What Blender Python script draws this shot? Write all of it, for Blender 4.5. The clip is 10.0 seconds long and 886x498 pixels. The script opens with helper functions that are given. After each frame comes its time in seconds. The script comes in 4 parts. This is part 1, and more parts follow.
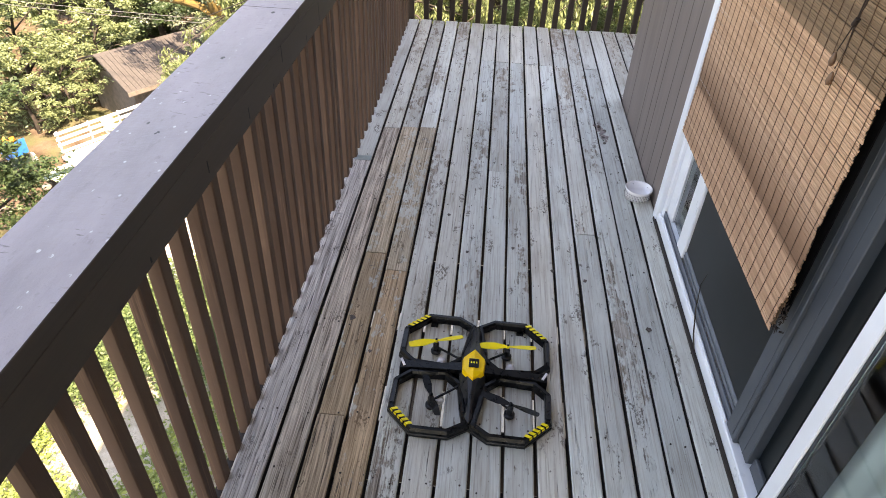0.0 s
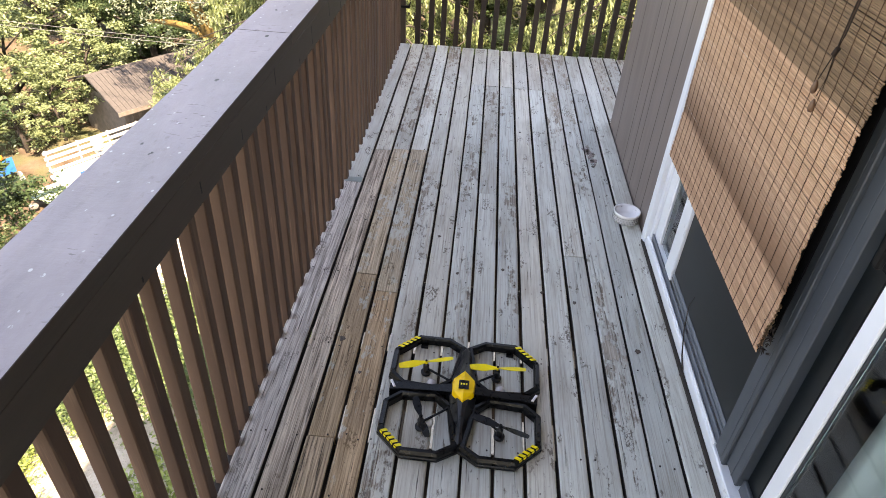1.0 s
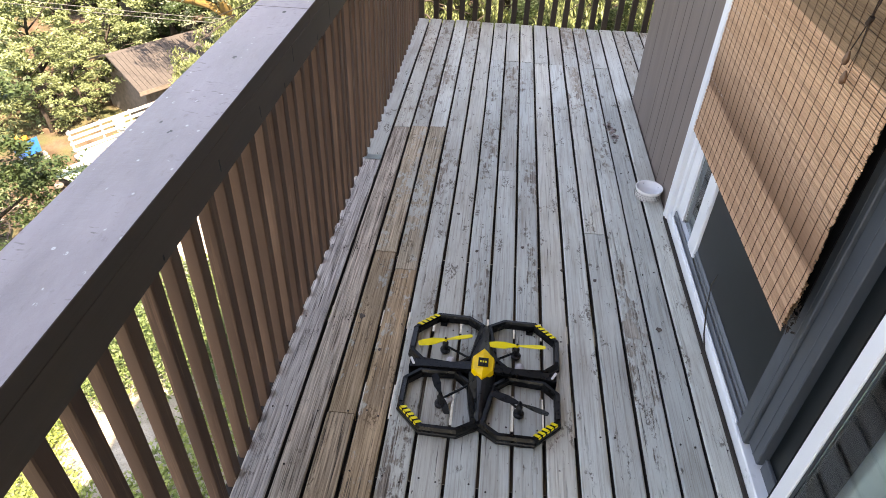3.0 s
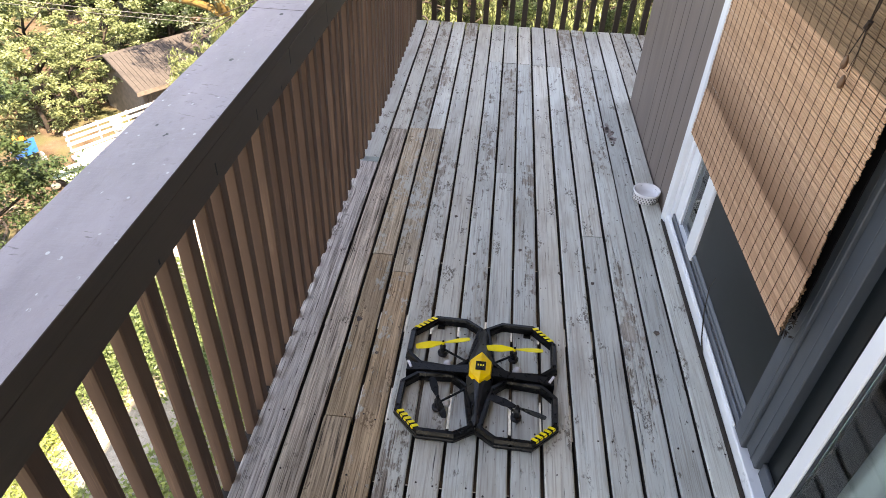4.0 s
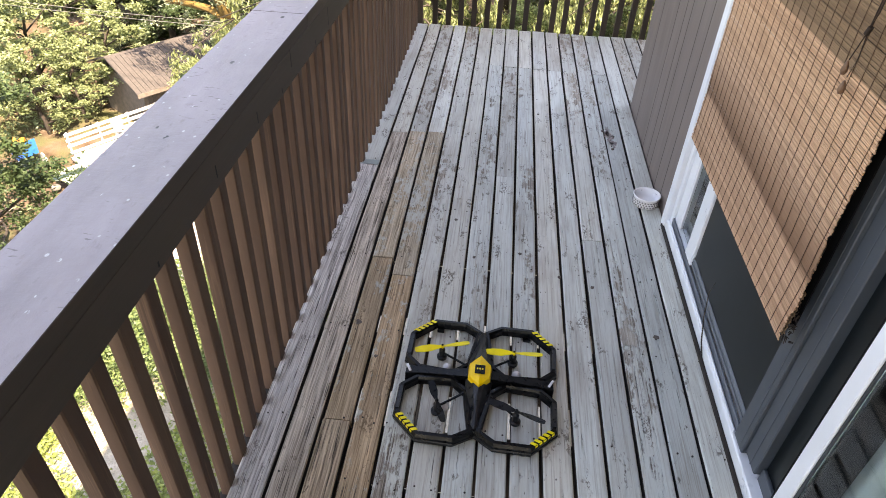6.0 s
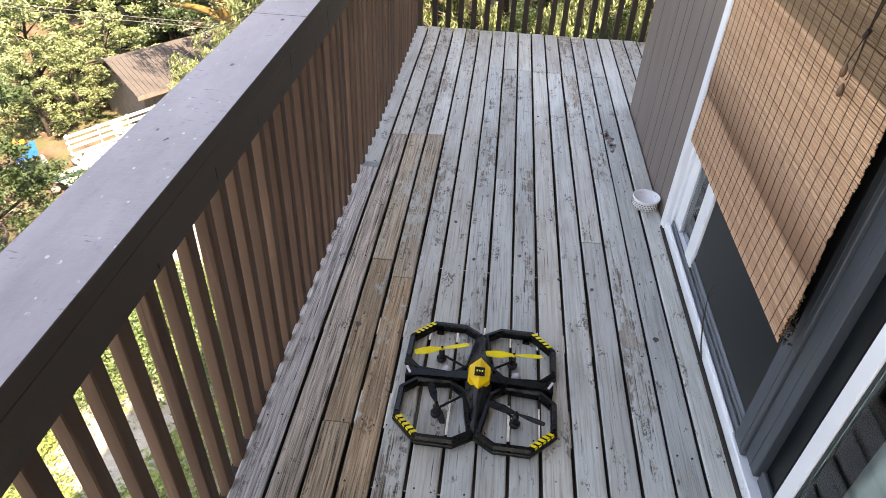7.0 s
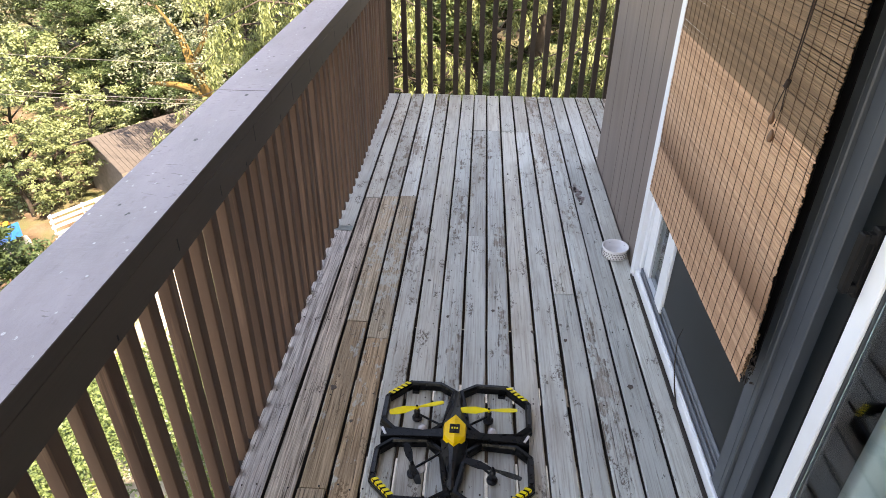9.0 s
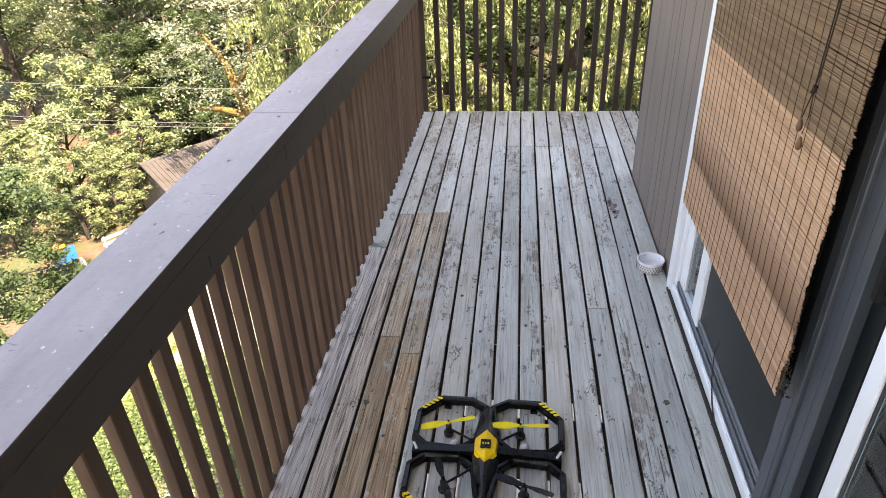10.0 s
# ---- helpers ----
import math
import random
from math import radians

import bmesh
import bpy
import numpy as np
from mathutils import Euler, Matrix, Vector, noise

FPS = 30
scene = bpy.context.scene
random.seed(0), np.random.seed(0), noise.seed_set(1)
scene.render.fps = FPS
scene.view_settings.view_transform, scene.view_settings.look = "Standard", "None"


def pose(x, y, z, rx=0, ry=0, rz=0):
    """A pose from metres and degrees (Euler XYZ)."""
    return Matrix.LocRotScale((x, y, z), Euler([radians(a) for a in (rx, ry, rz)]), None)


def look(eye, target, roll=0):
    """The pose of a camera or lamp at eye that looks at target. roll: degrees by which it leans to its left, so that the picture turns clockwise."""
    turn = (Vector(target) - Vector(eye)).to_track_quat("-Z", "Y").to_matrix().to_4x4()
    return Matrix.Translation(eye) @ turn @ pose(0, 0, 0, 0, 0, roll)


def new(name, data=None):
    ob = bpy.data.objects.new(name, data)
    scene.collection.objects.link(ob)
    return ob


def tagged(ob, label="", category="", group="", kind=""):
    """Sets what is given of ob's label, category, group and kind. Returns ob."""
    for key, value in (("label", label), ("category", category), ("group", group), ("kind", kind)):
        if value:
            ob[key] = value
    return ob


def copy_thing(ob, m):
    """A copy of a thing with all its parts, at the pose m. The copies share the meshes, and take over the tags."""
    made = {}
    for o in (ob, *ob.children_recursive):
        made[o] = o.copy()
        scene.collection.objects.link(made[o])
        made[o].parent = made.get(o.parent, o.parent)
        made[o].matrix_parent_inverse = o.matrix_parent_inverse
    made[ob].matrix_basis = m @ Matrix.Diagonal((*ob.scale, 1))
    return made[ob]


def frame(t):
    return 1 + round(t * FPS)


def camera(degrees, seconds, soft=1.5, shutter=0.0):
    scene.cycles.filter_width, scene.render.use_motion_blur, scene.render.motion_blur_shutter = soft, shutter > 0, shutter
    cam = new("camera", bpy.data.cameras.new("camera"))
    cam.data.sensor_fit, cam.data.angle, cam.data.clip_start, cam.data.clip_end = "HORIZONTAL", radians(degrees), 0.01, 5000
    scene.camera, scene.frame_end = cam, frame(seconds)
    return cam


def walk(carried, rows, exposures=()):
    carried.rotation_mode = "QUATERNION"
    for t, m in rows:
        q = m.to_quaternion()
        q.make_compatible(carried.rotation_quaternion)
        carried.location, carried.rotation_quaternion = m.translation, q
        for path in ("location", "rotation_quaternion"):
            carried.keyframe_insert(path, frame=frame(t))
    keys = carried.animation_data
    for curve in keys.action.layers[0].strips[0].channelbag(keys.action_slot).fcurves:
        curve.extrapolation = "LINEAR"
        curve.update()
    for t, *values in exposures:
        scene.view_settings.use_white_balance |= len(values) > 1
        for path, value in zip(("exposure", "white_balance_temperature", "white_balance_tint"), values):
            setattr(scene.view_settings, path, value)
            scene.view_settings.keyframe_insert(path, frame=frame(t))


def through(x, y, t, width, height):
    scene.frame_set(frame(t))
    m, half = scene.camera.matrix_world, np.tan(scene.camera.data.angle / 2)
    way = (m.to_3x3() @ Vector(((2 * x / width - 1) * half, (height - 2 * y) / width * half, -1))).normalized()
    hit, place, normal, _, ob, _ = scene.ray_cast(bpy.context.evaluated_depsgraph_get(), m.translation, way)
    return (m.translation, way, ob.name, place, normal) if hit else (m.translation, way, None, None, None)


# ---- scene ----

# ---------------------------------------------------------------- camera
cam = camera(69.0, 10.0, 0.9)
PATH = [
    (0, (0.621, 0.0, 1.626), (0.529, 1.567, 0.387), 2.7),
    (0.5, (0.62, -0.005, 1.631), (0.55, 1.6, 0.44), 3.3),
    (1, (0.618, -0.01, 1.632), (0.553, 1.6, 0.448), 3.6),
    (1.5, (0.616, -0.009, 1.63), (0.537, 1.593, 0.436), 3.0),
    (2, (0.614, -0.008, 1.629), (0.495, 1.564, 0.399), 2.3),
    (2.5, (0.618, -0.007, 1.626), (0.497, 1.555, 0.384), 2.2),
    (4, (0.618, 0.006, 1.628), (0.506, 1.572, 0.389), 2.5),
    (4.5, (0.619, 0.006, 1.628), (0.502, 1.573, 0.39), 2.5),
    (5, (0.623, 0.005, 1.629), (0.503, 1.574, 0.395), 2.4),
    (5.5, (0.618, 0.008, 1.628), (0.504, 1.578, 0.394), 2.7),
    (7, (0.618, 0.006, 1.629), (0.506, 1.582, 0.403), 2.8),
    (7.2, (0.621, 0.006, 1.628), (0.515, 1.58, 0.4), 2.75),
    (7.4, (0.638, 0.005, 1.625), (0.562, 1.571, 0.383), 2.5),
    (7.5, (0.645, 0.005, 1.624), (0.581, 1.567, 0.376), 2.4),
    (8, (0.623, 0.0, 1.625), (0.577, 1.555, 0.368), 2.6),
    (8.3, (0.623, -0.002, 1.627), (0.577, 1.562, 0.381), 2.5),
    (8.5, (0.63, -0.012, 1.642), (0.56, 1.623, 0.492), 2.0),
    (9, (0.69, -0.023, 1.648), (0.599, 1.662, 0.574), 0.4),
    (9.3, (0.718, -0.015, 1.644), (0.628, 1.681, 0.588), -0.02),
    (9.5, (0.737, -0.009, 1.642), (0.615, 1.693, 0.598), -0.3),
    (10, (0.731, -0.035, 1.649), (0.511, 1.667, 0.622), -2.6),
]
walk(cam, [(t, look(eye, target, roll)) for t, eye, target, roll in PATH], [(0.0, 2.95, 9300, 20), (10.0, 2.95, 9300, 20)])

# ---------------------------------------------------------------- light
SUN_EL, SUN_AZ = 56.0, 140.0          # degrees; azimuth clockwise from +y
world = bpy.data.worlds.new("sky_world")
scene.world = world
world.use_nodes = True
wn = world.node_tree.nodes
sky = wn.new("ShaderNodeTexSky")
sky.sky_type, sky.sun_disc = "NISHITA", False
sky.sun_elevation, sky.sun_rotation = radians(SUN_EL), radians(SUN_AZ)
world.node_tree.links.new(sky.outputs[0], wn["Background"].inputs[0])
wn["Background"].inputs[1].default_value = 0.13
sun_data = bpy.data.lights.new("sun", "SUN")
sun_data.energy, sun_data.angle, sun_data.color = 3.7, radians(0.53), (1.0, 0.95, 0.86)
sun = new("sun", sun_data)
to_sun = Vector((math.sin(radians(SUN_AZ)) * math.cos(radians(SUN_EL)), math.cos(radians(SUN_AZ)) * math.cos(radians(SUN_EL)), math.sin(radians(SUN_EL))))
sun.matrix_world = look(to_sun * 60, (0, 0, 0))


# ---------------------------------------------------------------- materials
class Graph:
    """A small helper round a Principled material's node tree."""

    def __init__(self, name, rough=0.6, metal=0.0, spec=0.5):
        self.mat = bpy.data.materials.new(name)
        self.mat.use_nodes = True
        self.tree = self.mat.node_tree
        self.bsdf = self.tree.nodes["Principled BSDF"]
        self.bsdf.inputs["Roughness"].default_value = rough
        self.bsdf.inputs["Metallic"].default_value = metal
        self.bsdf.inputs["Specular IOR Level"].default_value = spec

    def node(self, kind, **props):
        n = self.tree.nodes.new("ShaderNode" + kind)
        for k, v in props.items():
            setattr(n, k, v)
        return n

    def put(self, socket, value):
        if isinstance(value, bpy.types.NodeSocket):
            self.tree.links.new(value, socket)
        elif isinstance(value, tuple) and len(value) == 3 and socket.type == "RGBA":
            socket.default_value = (*value, 1)
        else:
            socket.default_value = value

    def math(self, op, a, b=0.0):
        n = self.node("Math", operation=op)
        self.put(n.inputs[0], a), self.put(n.inputs[1], b)
        return n.outputs[0]

    def place(self, scale, spread=37.0, local=False):
        """Position times scale, shifted by a random amount for each object."""
        src = self.node("TexCoord").outputs["Object"] if local else self.node("NewGeometry").outputs["Position"]
        rnd = self.math("MULTIPLY", self.node("ObjectInfo").outputs["Random"], spread)
        add = self.node("VectorMath", operation="ADD")
        self.put(add.inputs[0], src), self.put(add.inputs[1], rnd)
        mul = self.node("VectorMath", operation="MULTIPLY")
        self.put(mul.inputs[0], add.outputs[0])
        mul.inputs[1].default_value = scale
        return mul.outputs[0]

    def noise(self, vec, detail=4.0, rough=0.55, scale=1.0):
        n = self.node("TexNoise")
        self.put(n.inputs["Vector"], vec)
        n.inputs["Scale"].default_value, n.inputs["Detail"].default_value, n.inputs["Roughness"].default_value = scale, detail, rough
        return n.outputs["Fac"]

    def span(self, value, lo, hi, a=0.0, b=1.0):
        n = self.node("MapRange")
        for i, v in enumerate((value, lo, hi, a, b)):
            self.put(n.inputs[i], v)
        return n.outputs[0]

    def mix(self, fac, a, b, blend="MIX"):
        n = self.node("Mix", data_type="RGBA", blend_type=blend)
        self.put(n.inputs[0], fac), self.put(n.inputs[6], a), self.put(n.inputs[7], b)
        return n.outputs[2]

    def colour(self, c):
        self.put(self.bsdf.inputs["Base Color"], c)

    def rough(self, r):
        self.put(self.bsdf.inputs["Roughness"], r)

    def bump(self, height, strength=0.3, distance=0.002):
        n = self.node("Bump")
        n.inputs["Strength"].default_value, n.inputs["Distance"].default_value = strength, distance
        self.put(n.inputs["Height"], height)
        self.put(self.bsdf.inputs["Normal"], n.outputs[0])


def deck_board(name, cover, paint, wood_a, wood_b, flake=0.35):
    """Weathered timber under worn paint; cover is about the share of paint left, flake how blotchy the loss is."""
    g = Graph(name, 0.7, spec=0.3)
    patch = g.noise(g.place((8, 1.3, 8)), 5, 0.6)
    blot = g.noise(g.place((30, 16, 30)), 5, 0.68)
    grain = g.noise(g.place((150, 3.0, 60)), 5, 0.65)
    crack = g.noise(g.place((230, 4.5, 60)), 4, 0.65)
    mark = g.noise(g.place((110, 40, 30)), 3, 0.6)
    mixed = g.math("ADD", g.math("MULTIPLY", patch, 0.42), g.math("ADD", g.math("MULTIPLY", grain, 0.58 - flake), g.math("MULTIPLY", blot, flake)))
    edge = 0.62 - 0.26 * cover
    keep = g.span(mixed, edge - 0.015, edge + 0.02)
    fibre = g.noise(g.place((460, 8, 120)), 3, 0.6)
    wood = g.mix(g.span(g.math("ADD", g.math("MULTIPLY", grain, 0.6), g.math("MULTIPLY", fibre, 0.4)), 0.38, 0.60), tuple(c * 0.62 for c in wood_a), tuple(min(c * 1.1, 1) for c in wood_b))
    shade = g.span(g.node("ObjectInfo").outputs["Random"], 0, 1, 0.86, 1.12)
    tone = g.mix(g.span(g.noise(g.place((10, 2.5, 10), 61.0), 4, 0.6), 0.3, 0.7), tuple(c * 0.86 for c in paint), tuple(min(c * 1.1, 1) for c in paint))
    # thin paint lets the grain show through
    tone = g.mix(g.span(grain, 0.48, 0.62, 0, 0.6), tone, tuple(0.5 * (p + q) for p, q in zip(wood_a, wood_b)))
    base = g.mix(keep, wood, tone)
    split = 0.60 + 0.055 * min(cover, 1.0)
    base = g.mix(g.span(crack, split, split + 0.045, 0, 0.9), base, (0.05, 0.042, 0.038))
    base = g.mix(g.span(mark, 0.69, 0.715, 0, 0.85), base, (0.07, 0.055, 0.05))
    chip = g.math("MULTIPLY", g.span(g.noise(g.place((120, 60, 60), 19.0), 4, 0.7), 0.50, 0.55), g.span(g.noise(g.place((17, 7, 17), 23.0), 4, 0.6), 0.585, 0.64))
    base = g.mix(g.math("MULTIPLY", chip, 0.85), base, tuple(c * 0.5 for c in wood_a))
    soil = g.noise(g.place((9, 2.6, 9), 53.0), 4, 0.6)
    base = g.mix(g.span(soil, 0.50, 0.72, 0, 0.42), base, (0.25, 0.195, 0.145))
    tint = g.span(g.math("FRACT", g.math("MULTIPLY", g.node("ObjectInfo").outputs["Random"], 7.3)), 0, 1)
    base = g.mix(0.30, base, g.mix(tint, (0.86, 0.98, 1.06), (1.08, 0.97, 0.86)), "MULTIPLY")
    vary = g.node("HueSaturation")
    g.put(vary.inputs["Value"], shade), g.put(vary.inputs["Color"], base)
    g.colour(vary.outputs[0])
    g.rough(g.span(keep, 0, 1, 0.85, 0.5))
    g.bump(g.math("ADD", g.math("MULTIPLY", grain, 0.6), g.math("ADD", g.math("MULTIPLY", keep, 0.5), g.math("MULTIPLY", g.span(crack, split - 0.02, split + 0.05), -0.9))), 0.9, 0.004)
    return g.mat


GREY_PAINT = (0.585, 0.585, 0.535)
deck_mats = {
    "g": deck_board("deck_grey_paint", 0.96, GREY_PAINT, (0.22, 0.175, 0.14), (0.46, 0.42, 0.36)),
    "w": deck_board("deck_grey_worn", 0.64, GREY_PAINT, (0.22, 0.17, 0.135), (0.48, 0.42, 0.355)),
    "s": deck_board("deck_silvered", 0.12, (0.50, 0.48, 0.44), (0.22, 0.165, 0.13), (0.70, 0.605, 0.515), 0.15),
    "b": deck_board("deck_brown", 0.30, (0.55, 0.55, 0.50), (0.30, 0.195, 0.115), (0.57, 0.415, 0.275), 0.46),
    "l": deck_board("deck_pale_paint", 1.15, (0.54, 0.56, 0.53), (0.27, 0.24, 0.21), (0.48, 0.45, 0.41)),
    "t": deck_board("deck_tan", 0.40, (0.53, 0.52, 0.465), (0.32, 0.235, 0.155), (0.60, 0.485, 0.36), 0.40),
    "n": deck_board("deck_bare_tan", -0.2, (0.50, 0.46, 0.40), (0.23, 0.165, 0.115), (0.50, 0.395, 0.29), 0.2),
    "p": deck_board("deck_edge_paint", 0.15, (0.50, 0.45, 0.42), (0.32, 0.27, 0.25), (0.70, 0.64, 0.60), 0.10),
}


def painted_wood(name, base, worn, along, amount=0.3, rough=0.6):
    """Brown deck paint with grain along one axis and chips of bare wood."""
    g = Graph(name, rough, spec=0.35)
    fine = [110.0, 110.0, 110.0]
    fine["xyz".index(along)] = 3.0
    wide = [14.0, 14.0, 14.0]
    wide["xyz".index(along)] = 2.0
    grain, blot = g.noise(g.place(tuple(fine)), 4), g.noise(g.place(tuple(wide)), 5, 0.6)
    c = g.mix(g.span(blot, 0.35, 0.7), tuple(v * 0.85 for v in base), tuple(v * 1.12 for v in base))
    c = g.mix(g.span(g.math("ADD", g.math("MULTIPLY", grain, 0.5), g.math("MULTIPLY", blot, 0.5)), 0.66 - 0.2 * amount, 0.72 - 0.2 * amount, 0, 0.8), c, worn)
    c = g.mix(g.span(g.node("ObjectInfo").outputs["Random"], 0, 1, 0, 0.5), c, worn)
    g.colour(c)
    g.bump(g.math("ADD", grain, g.math("MULTIPLY", blot, 0.6)), 0.4, 0.0015)
    return g.mat


# same paint as the cap, with the rail's shade put into its colour
rail_paint = painted_wood("rail_shaded_brown_paint", (0.056, 0.043, 0.036), (0.095, 0.07, 0.055), "y", 0.3)
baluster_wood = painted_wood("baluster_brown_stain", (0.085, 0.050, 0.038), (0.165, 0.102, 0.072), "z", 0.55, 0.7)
# darker copy for the end balusters: their backlit shade is in the colour
end_baluster_wood = painted_wood("end_baluster_backlit_brown", (0.034, 0.025, 0.019), (0.06, 0.042, 0.03), "z", 0.3, 0.7)


def cap_paint():
    """Faded mauve-brown paint with pale lichen spots, scuffs and dark specks."""
    g = Graph("rail_cap_paint", 0.5, spec=0.45)
    blot, fine = g.noise(g.place((9, 3, 9)), 6, 0.6), g.noise(g.place((60, 26, 60)), 4, 0.6)
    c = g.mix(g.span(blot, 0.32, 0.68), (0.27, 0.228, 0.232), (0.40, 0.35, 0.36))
    c = g.mix(g.span(fine, 0.60, 0.74, 0, 0.5), c, (0.20, 0.165, 0.16))
    spots = g.node("TexVoronoi")
    g.put(spots.inputs["Vector"], g.place((38, 27, 38)))
    spots.inputs["Scale"].default_value = 1.0
    ring = g.math("MULTIPLY", g.span(spots.outputs["Distance"], 0.10, 0.15, 0.9, 0), g.span(spots.outputs["Distance"], 0.02, 0.07, 0.35, 1))
    c = g.mix(g.math("MULTIPLY", ring, g.span(fine, 0.49, 0.53)), c, (0.60, 0.59, 0.58))
    scuff = g.noise(g.place((30, 110, 30)), 3, 0.6)
    c = g.mix(g.math("MULTIPLY", g.span(scuff, 0.62, 0.66, 0, 0.6), g.span(blot, 0.50, 0.56)), c, (0.10, 0.085, 0.08))
    specks = g.node("TexVoronoi")
    g.put(specks.inputs["Vector"], g.place((13, 8, 13), 71.0))
    specks.inputs["Scale"].default_value = 1.0
    c = g.mix(g.math("MULTIPLY", g.span(specks.outputs["Distance"], 0.06, 0.085, 1, 0), g.span(fine, 0.44, 0.48)), c, (0.03, 0.025, 0.022))
    g.colour(c)
    g.rough(g.span(blot, 0.3, 0.7, 0.38, 0.6))
    wrinkle = g.noise(g.place((26, 60, 26), 43.0), 5, 0.7)
    g.bump(g.math("ADD", g.math("ADD", blot, wrinkle), g.math("MULTIPLY", fine, 0.5)), 0.7, 0.003)
    return g.mat


cap_mat = cap_paint()


def plain(name, base, rough=0.5, metal=0.0, spread=0.12, scale=30.0, bump=0.1, spec=0.5):
    """One colour with soft blotches and fine relief."""
    g = Graph(name, rough, metal, spec)
    n = g.noise(g.place((scale, scale, scale), local=True), 5, 0.6)
    g.colour(g.mix(g.span(n, 0.3, 0.7), tuple(v * (1 - spread) for v in base), tuple(min(v * (1 + spread), 1) for v in base)))
    g.rough(g.span(n, 0.3, 0.7, max(rough - 0.08, 0.03), min(rough + 0.1, 1)))
    if bump:
        g.bump(n, bump, 0.001)
    return g.mat


siding_mat = painted_wood("siding_mauve_paint", (0.18, 0.146, 0.134), (0.205, 0.168, 0.152), "z", 0.1, 0.55)
groove_mat = plain("siding_groove_shade", (0.04, 0.032, 0.028), 0.8)
vinyl = plain("white_vinyl", (0.75, 0.78, 0.82), 0.35, spread=0.04, scale=8, bump=0.03)
# lighter frame members darkened: the blind's shade is put into the colour
vinyl_shaded = plain("shaded_grey_frame", (0.062, 0.074, 0.087), 0.4, spread=0.08, scale=9, bump=0.03)
vinyl_grey = plain("grey_vinyl", (0.125, 0.142, 0.165), 0.4, spread=0.08, scale=9, bump=0.03)
alu_dark = plain("dark_anodised_frame", (0.10, 0.115, 0.13), 0.4, 0.3, scale=20)
black_plastic = plain("matt_black_plastic", (0.0035, 0.0037, 0.0043), 0.3, scale=60, spread=0.25, spec=0.2)
grey_plastic = plain("scuffed_graphite_plastic", (0.012, 0.013, 0.0155), 0.32, scale=60, spread=0.3, spec=0.35)
yellow_plastic = plain("yellow_plastic", (0.93, 0.56, 0.005), 0.35, scale=50, spread=0.06)
stripe_yellow = plain("stripe_lemon_yellow", (0.92, 0.73, 0.012), 0.45, scale=50, spread=0.06)
motor_metal = plain("motor_dark_metal", (0.015, 0.015, 0.017), 0.4, 0.4)
white_dome = plain("pearly_white_dome", (0.66, 0.64, 0.66), 0.25, spread=0.05)
ceramic = plain("white_glazed_ceramic", (0.80, 0.79, 0.80), 0.18, spread=0.03, bump=0.02)
glaze_black = plain("black_glaze_print", (0.03, 0.03, 0.035), 0.3)
cord_mat = plain("dark_brown_cord", (0.02, 0.012, 0.009), 0.85)
string_mat = plain("brown_warp_string", (0.065, 0.034, 0.02), 0.85)
tassel_wood = plain("turned_tassel_wood", (0.13, 0.07, 0.042), 0.5)
steel = plain("dull_grey_plate", (0.33, 0.38, 0.37), 0.45, 0.5, scale=40)
nail_mat = plain("rusty_nail", (0.05, 0.04, 0.035), 0.6, 0.5)
peel_mat = plain("bare_purple_brown_wood", (0.27, 0.22, 0.21), 0.75, scale=150, spread=0.3)
knot_mat = plain("dark_knot_wood", (0.10, 0.078, 0.065), 0.7, scale=120, spread=0.5)
black_iron = plain("black_iron", (0.005, 0.005, 0.0055), 0.55, 0.0, spec=0.2)
edge_shade_black = plain("edge_shade_black", (0.004, 0.004, 0.0045), 0.95, spec=0.05)
room_wall_mat = plain("dim_room_paint", (0.045, 0.05, 0.05), 0.8)
curtain_mat = plain("pale_teal_curtain", (0.50, 0.61, 0.61), 0.8, spread=0.06, scale=12)
# timber made near black: the shade under the boards is in its colour
joist_mat = plain("shade_dark_joist_timber", (0.022, 0.016, 0.013), 0.85)
soffit_mat = plain("soffit_paint", (0.42, 0.38, 0.35), 0.7, scale=6)
shingle_mat = plain("grey_brown_shingle", (0.056, 0.050, 0.048), 0.9, scale=14, spread=0.3)


def bamboo(name, low, high, streak):
    g = Graph(name, 0.55, spec=0.3)
    isle = g.node("NewGeometry").outputs["Random Per Island"]
    along = g.noise(g.place((30, 5, 30)), 3)
    band = g.noise(g.place((1, 1.2, 26)), 4, 0.6)
    c = g.mix(g.math("ADD", g.math("MULTIPLY", isle, 0.65), g.math("MULTIPLY", band, 0.35)), low, high)
    c = g.mix(g.span(along, 0.55, 0.75, 0, 0.5), c, streak)
    # darker band along the crease, shade put into the colour
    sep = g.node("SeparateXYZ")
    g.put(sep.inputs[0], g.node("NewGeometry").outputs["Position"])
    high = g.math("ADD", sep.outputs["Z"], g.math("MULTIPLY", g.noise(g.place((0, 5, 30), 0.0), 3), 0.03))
    crease_shade = g.math("MULTIPLY", g.span(high, 0.705, 0.722), g.span(high, 0.735, 0.87, 0.95, 0))
    c = g.mix(crease_shade, c, tuple(v * 0.75 for v in streak))
    g.colour(c)
    return g.mat


# lit and shaded copies: the upper reeds carry their shade in the colour
bamboo_mat = bamboo("lit_bamboo", (0.36, 0.20, 0.122), (0.62, 0.395, 0.258), (0.27, 0.145, 0.085))
bamboo_shaded = bamboo("shaded_bamboo", (0.125, 0.075, 0.044), (0.265, 0.17, 0.104), (0.095, 0.055, 0.032))


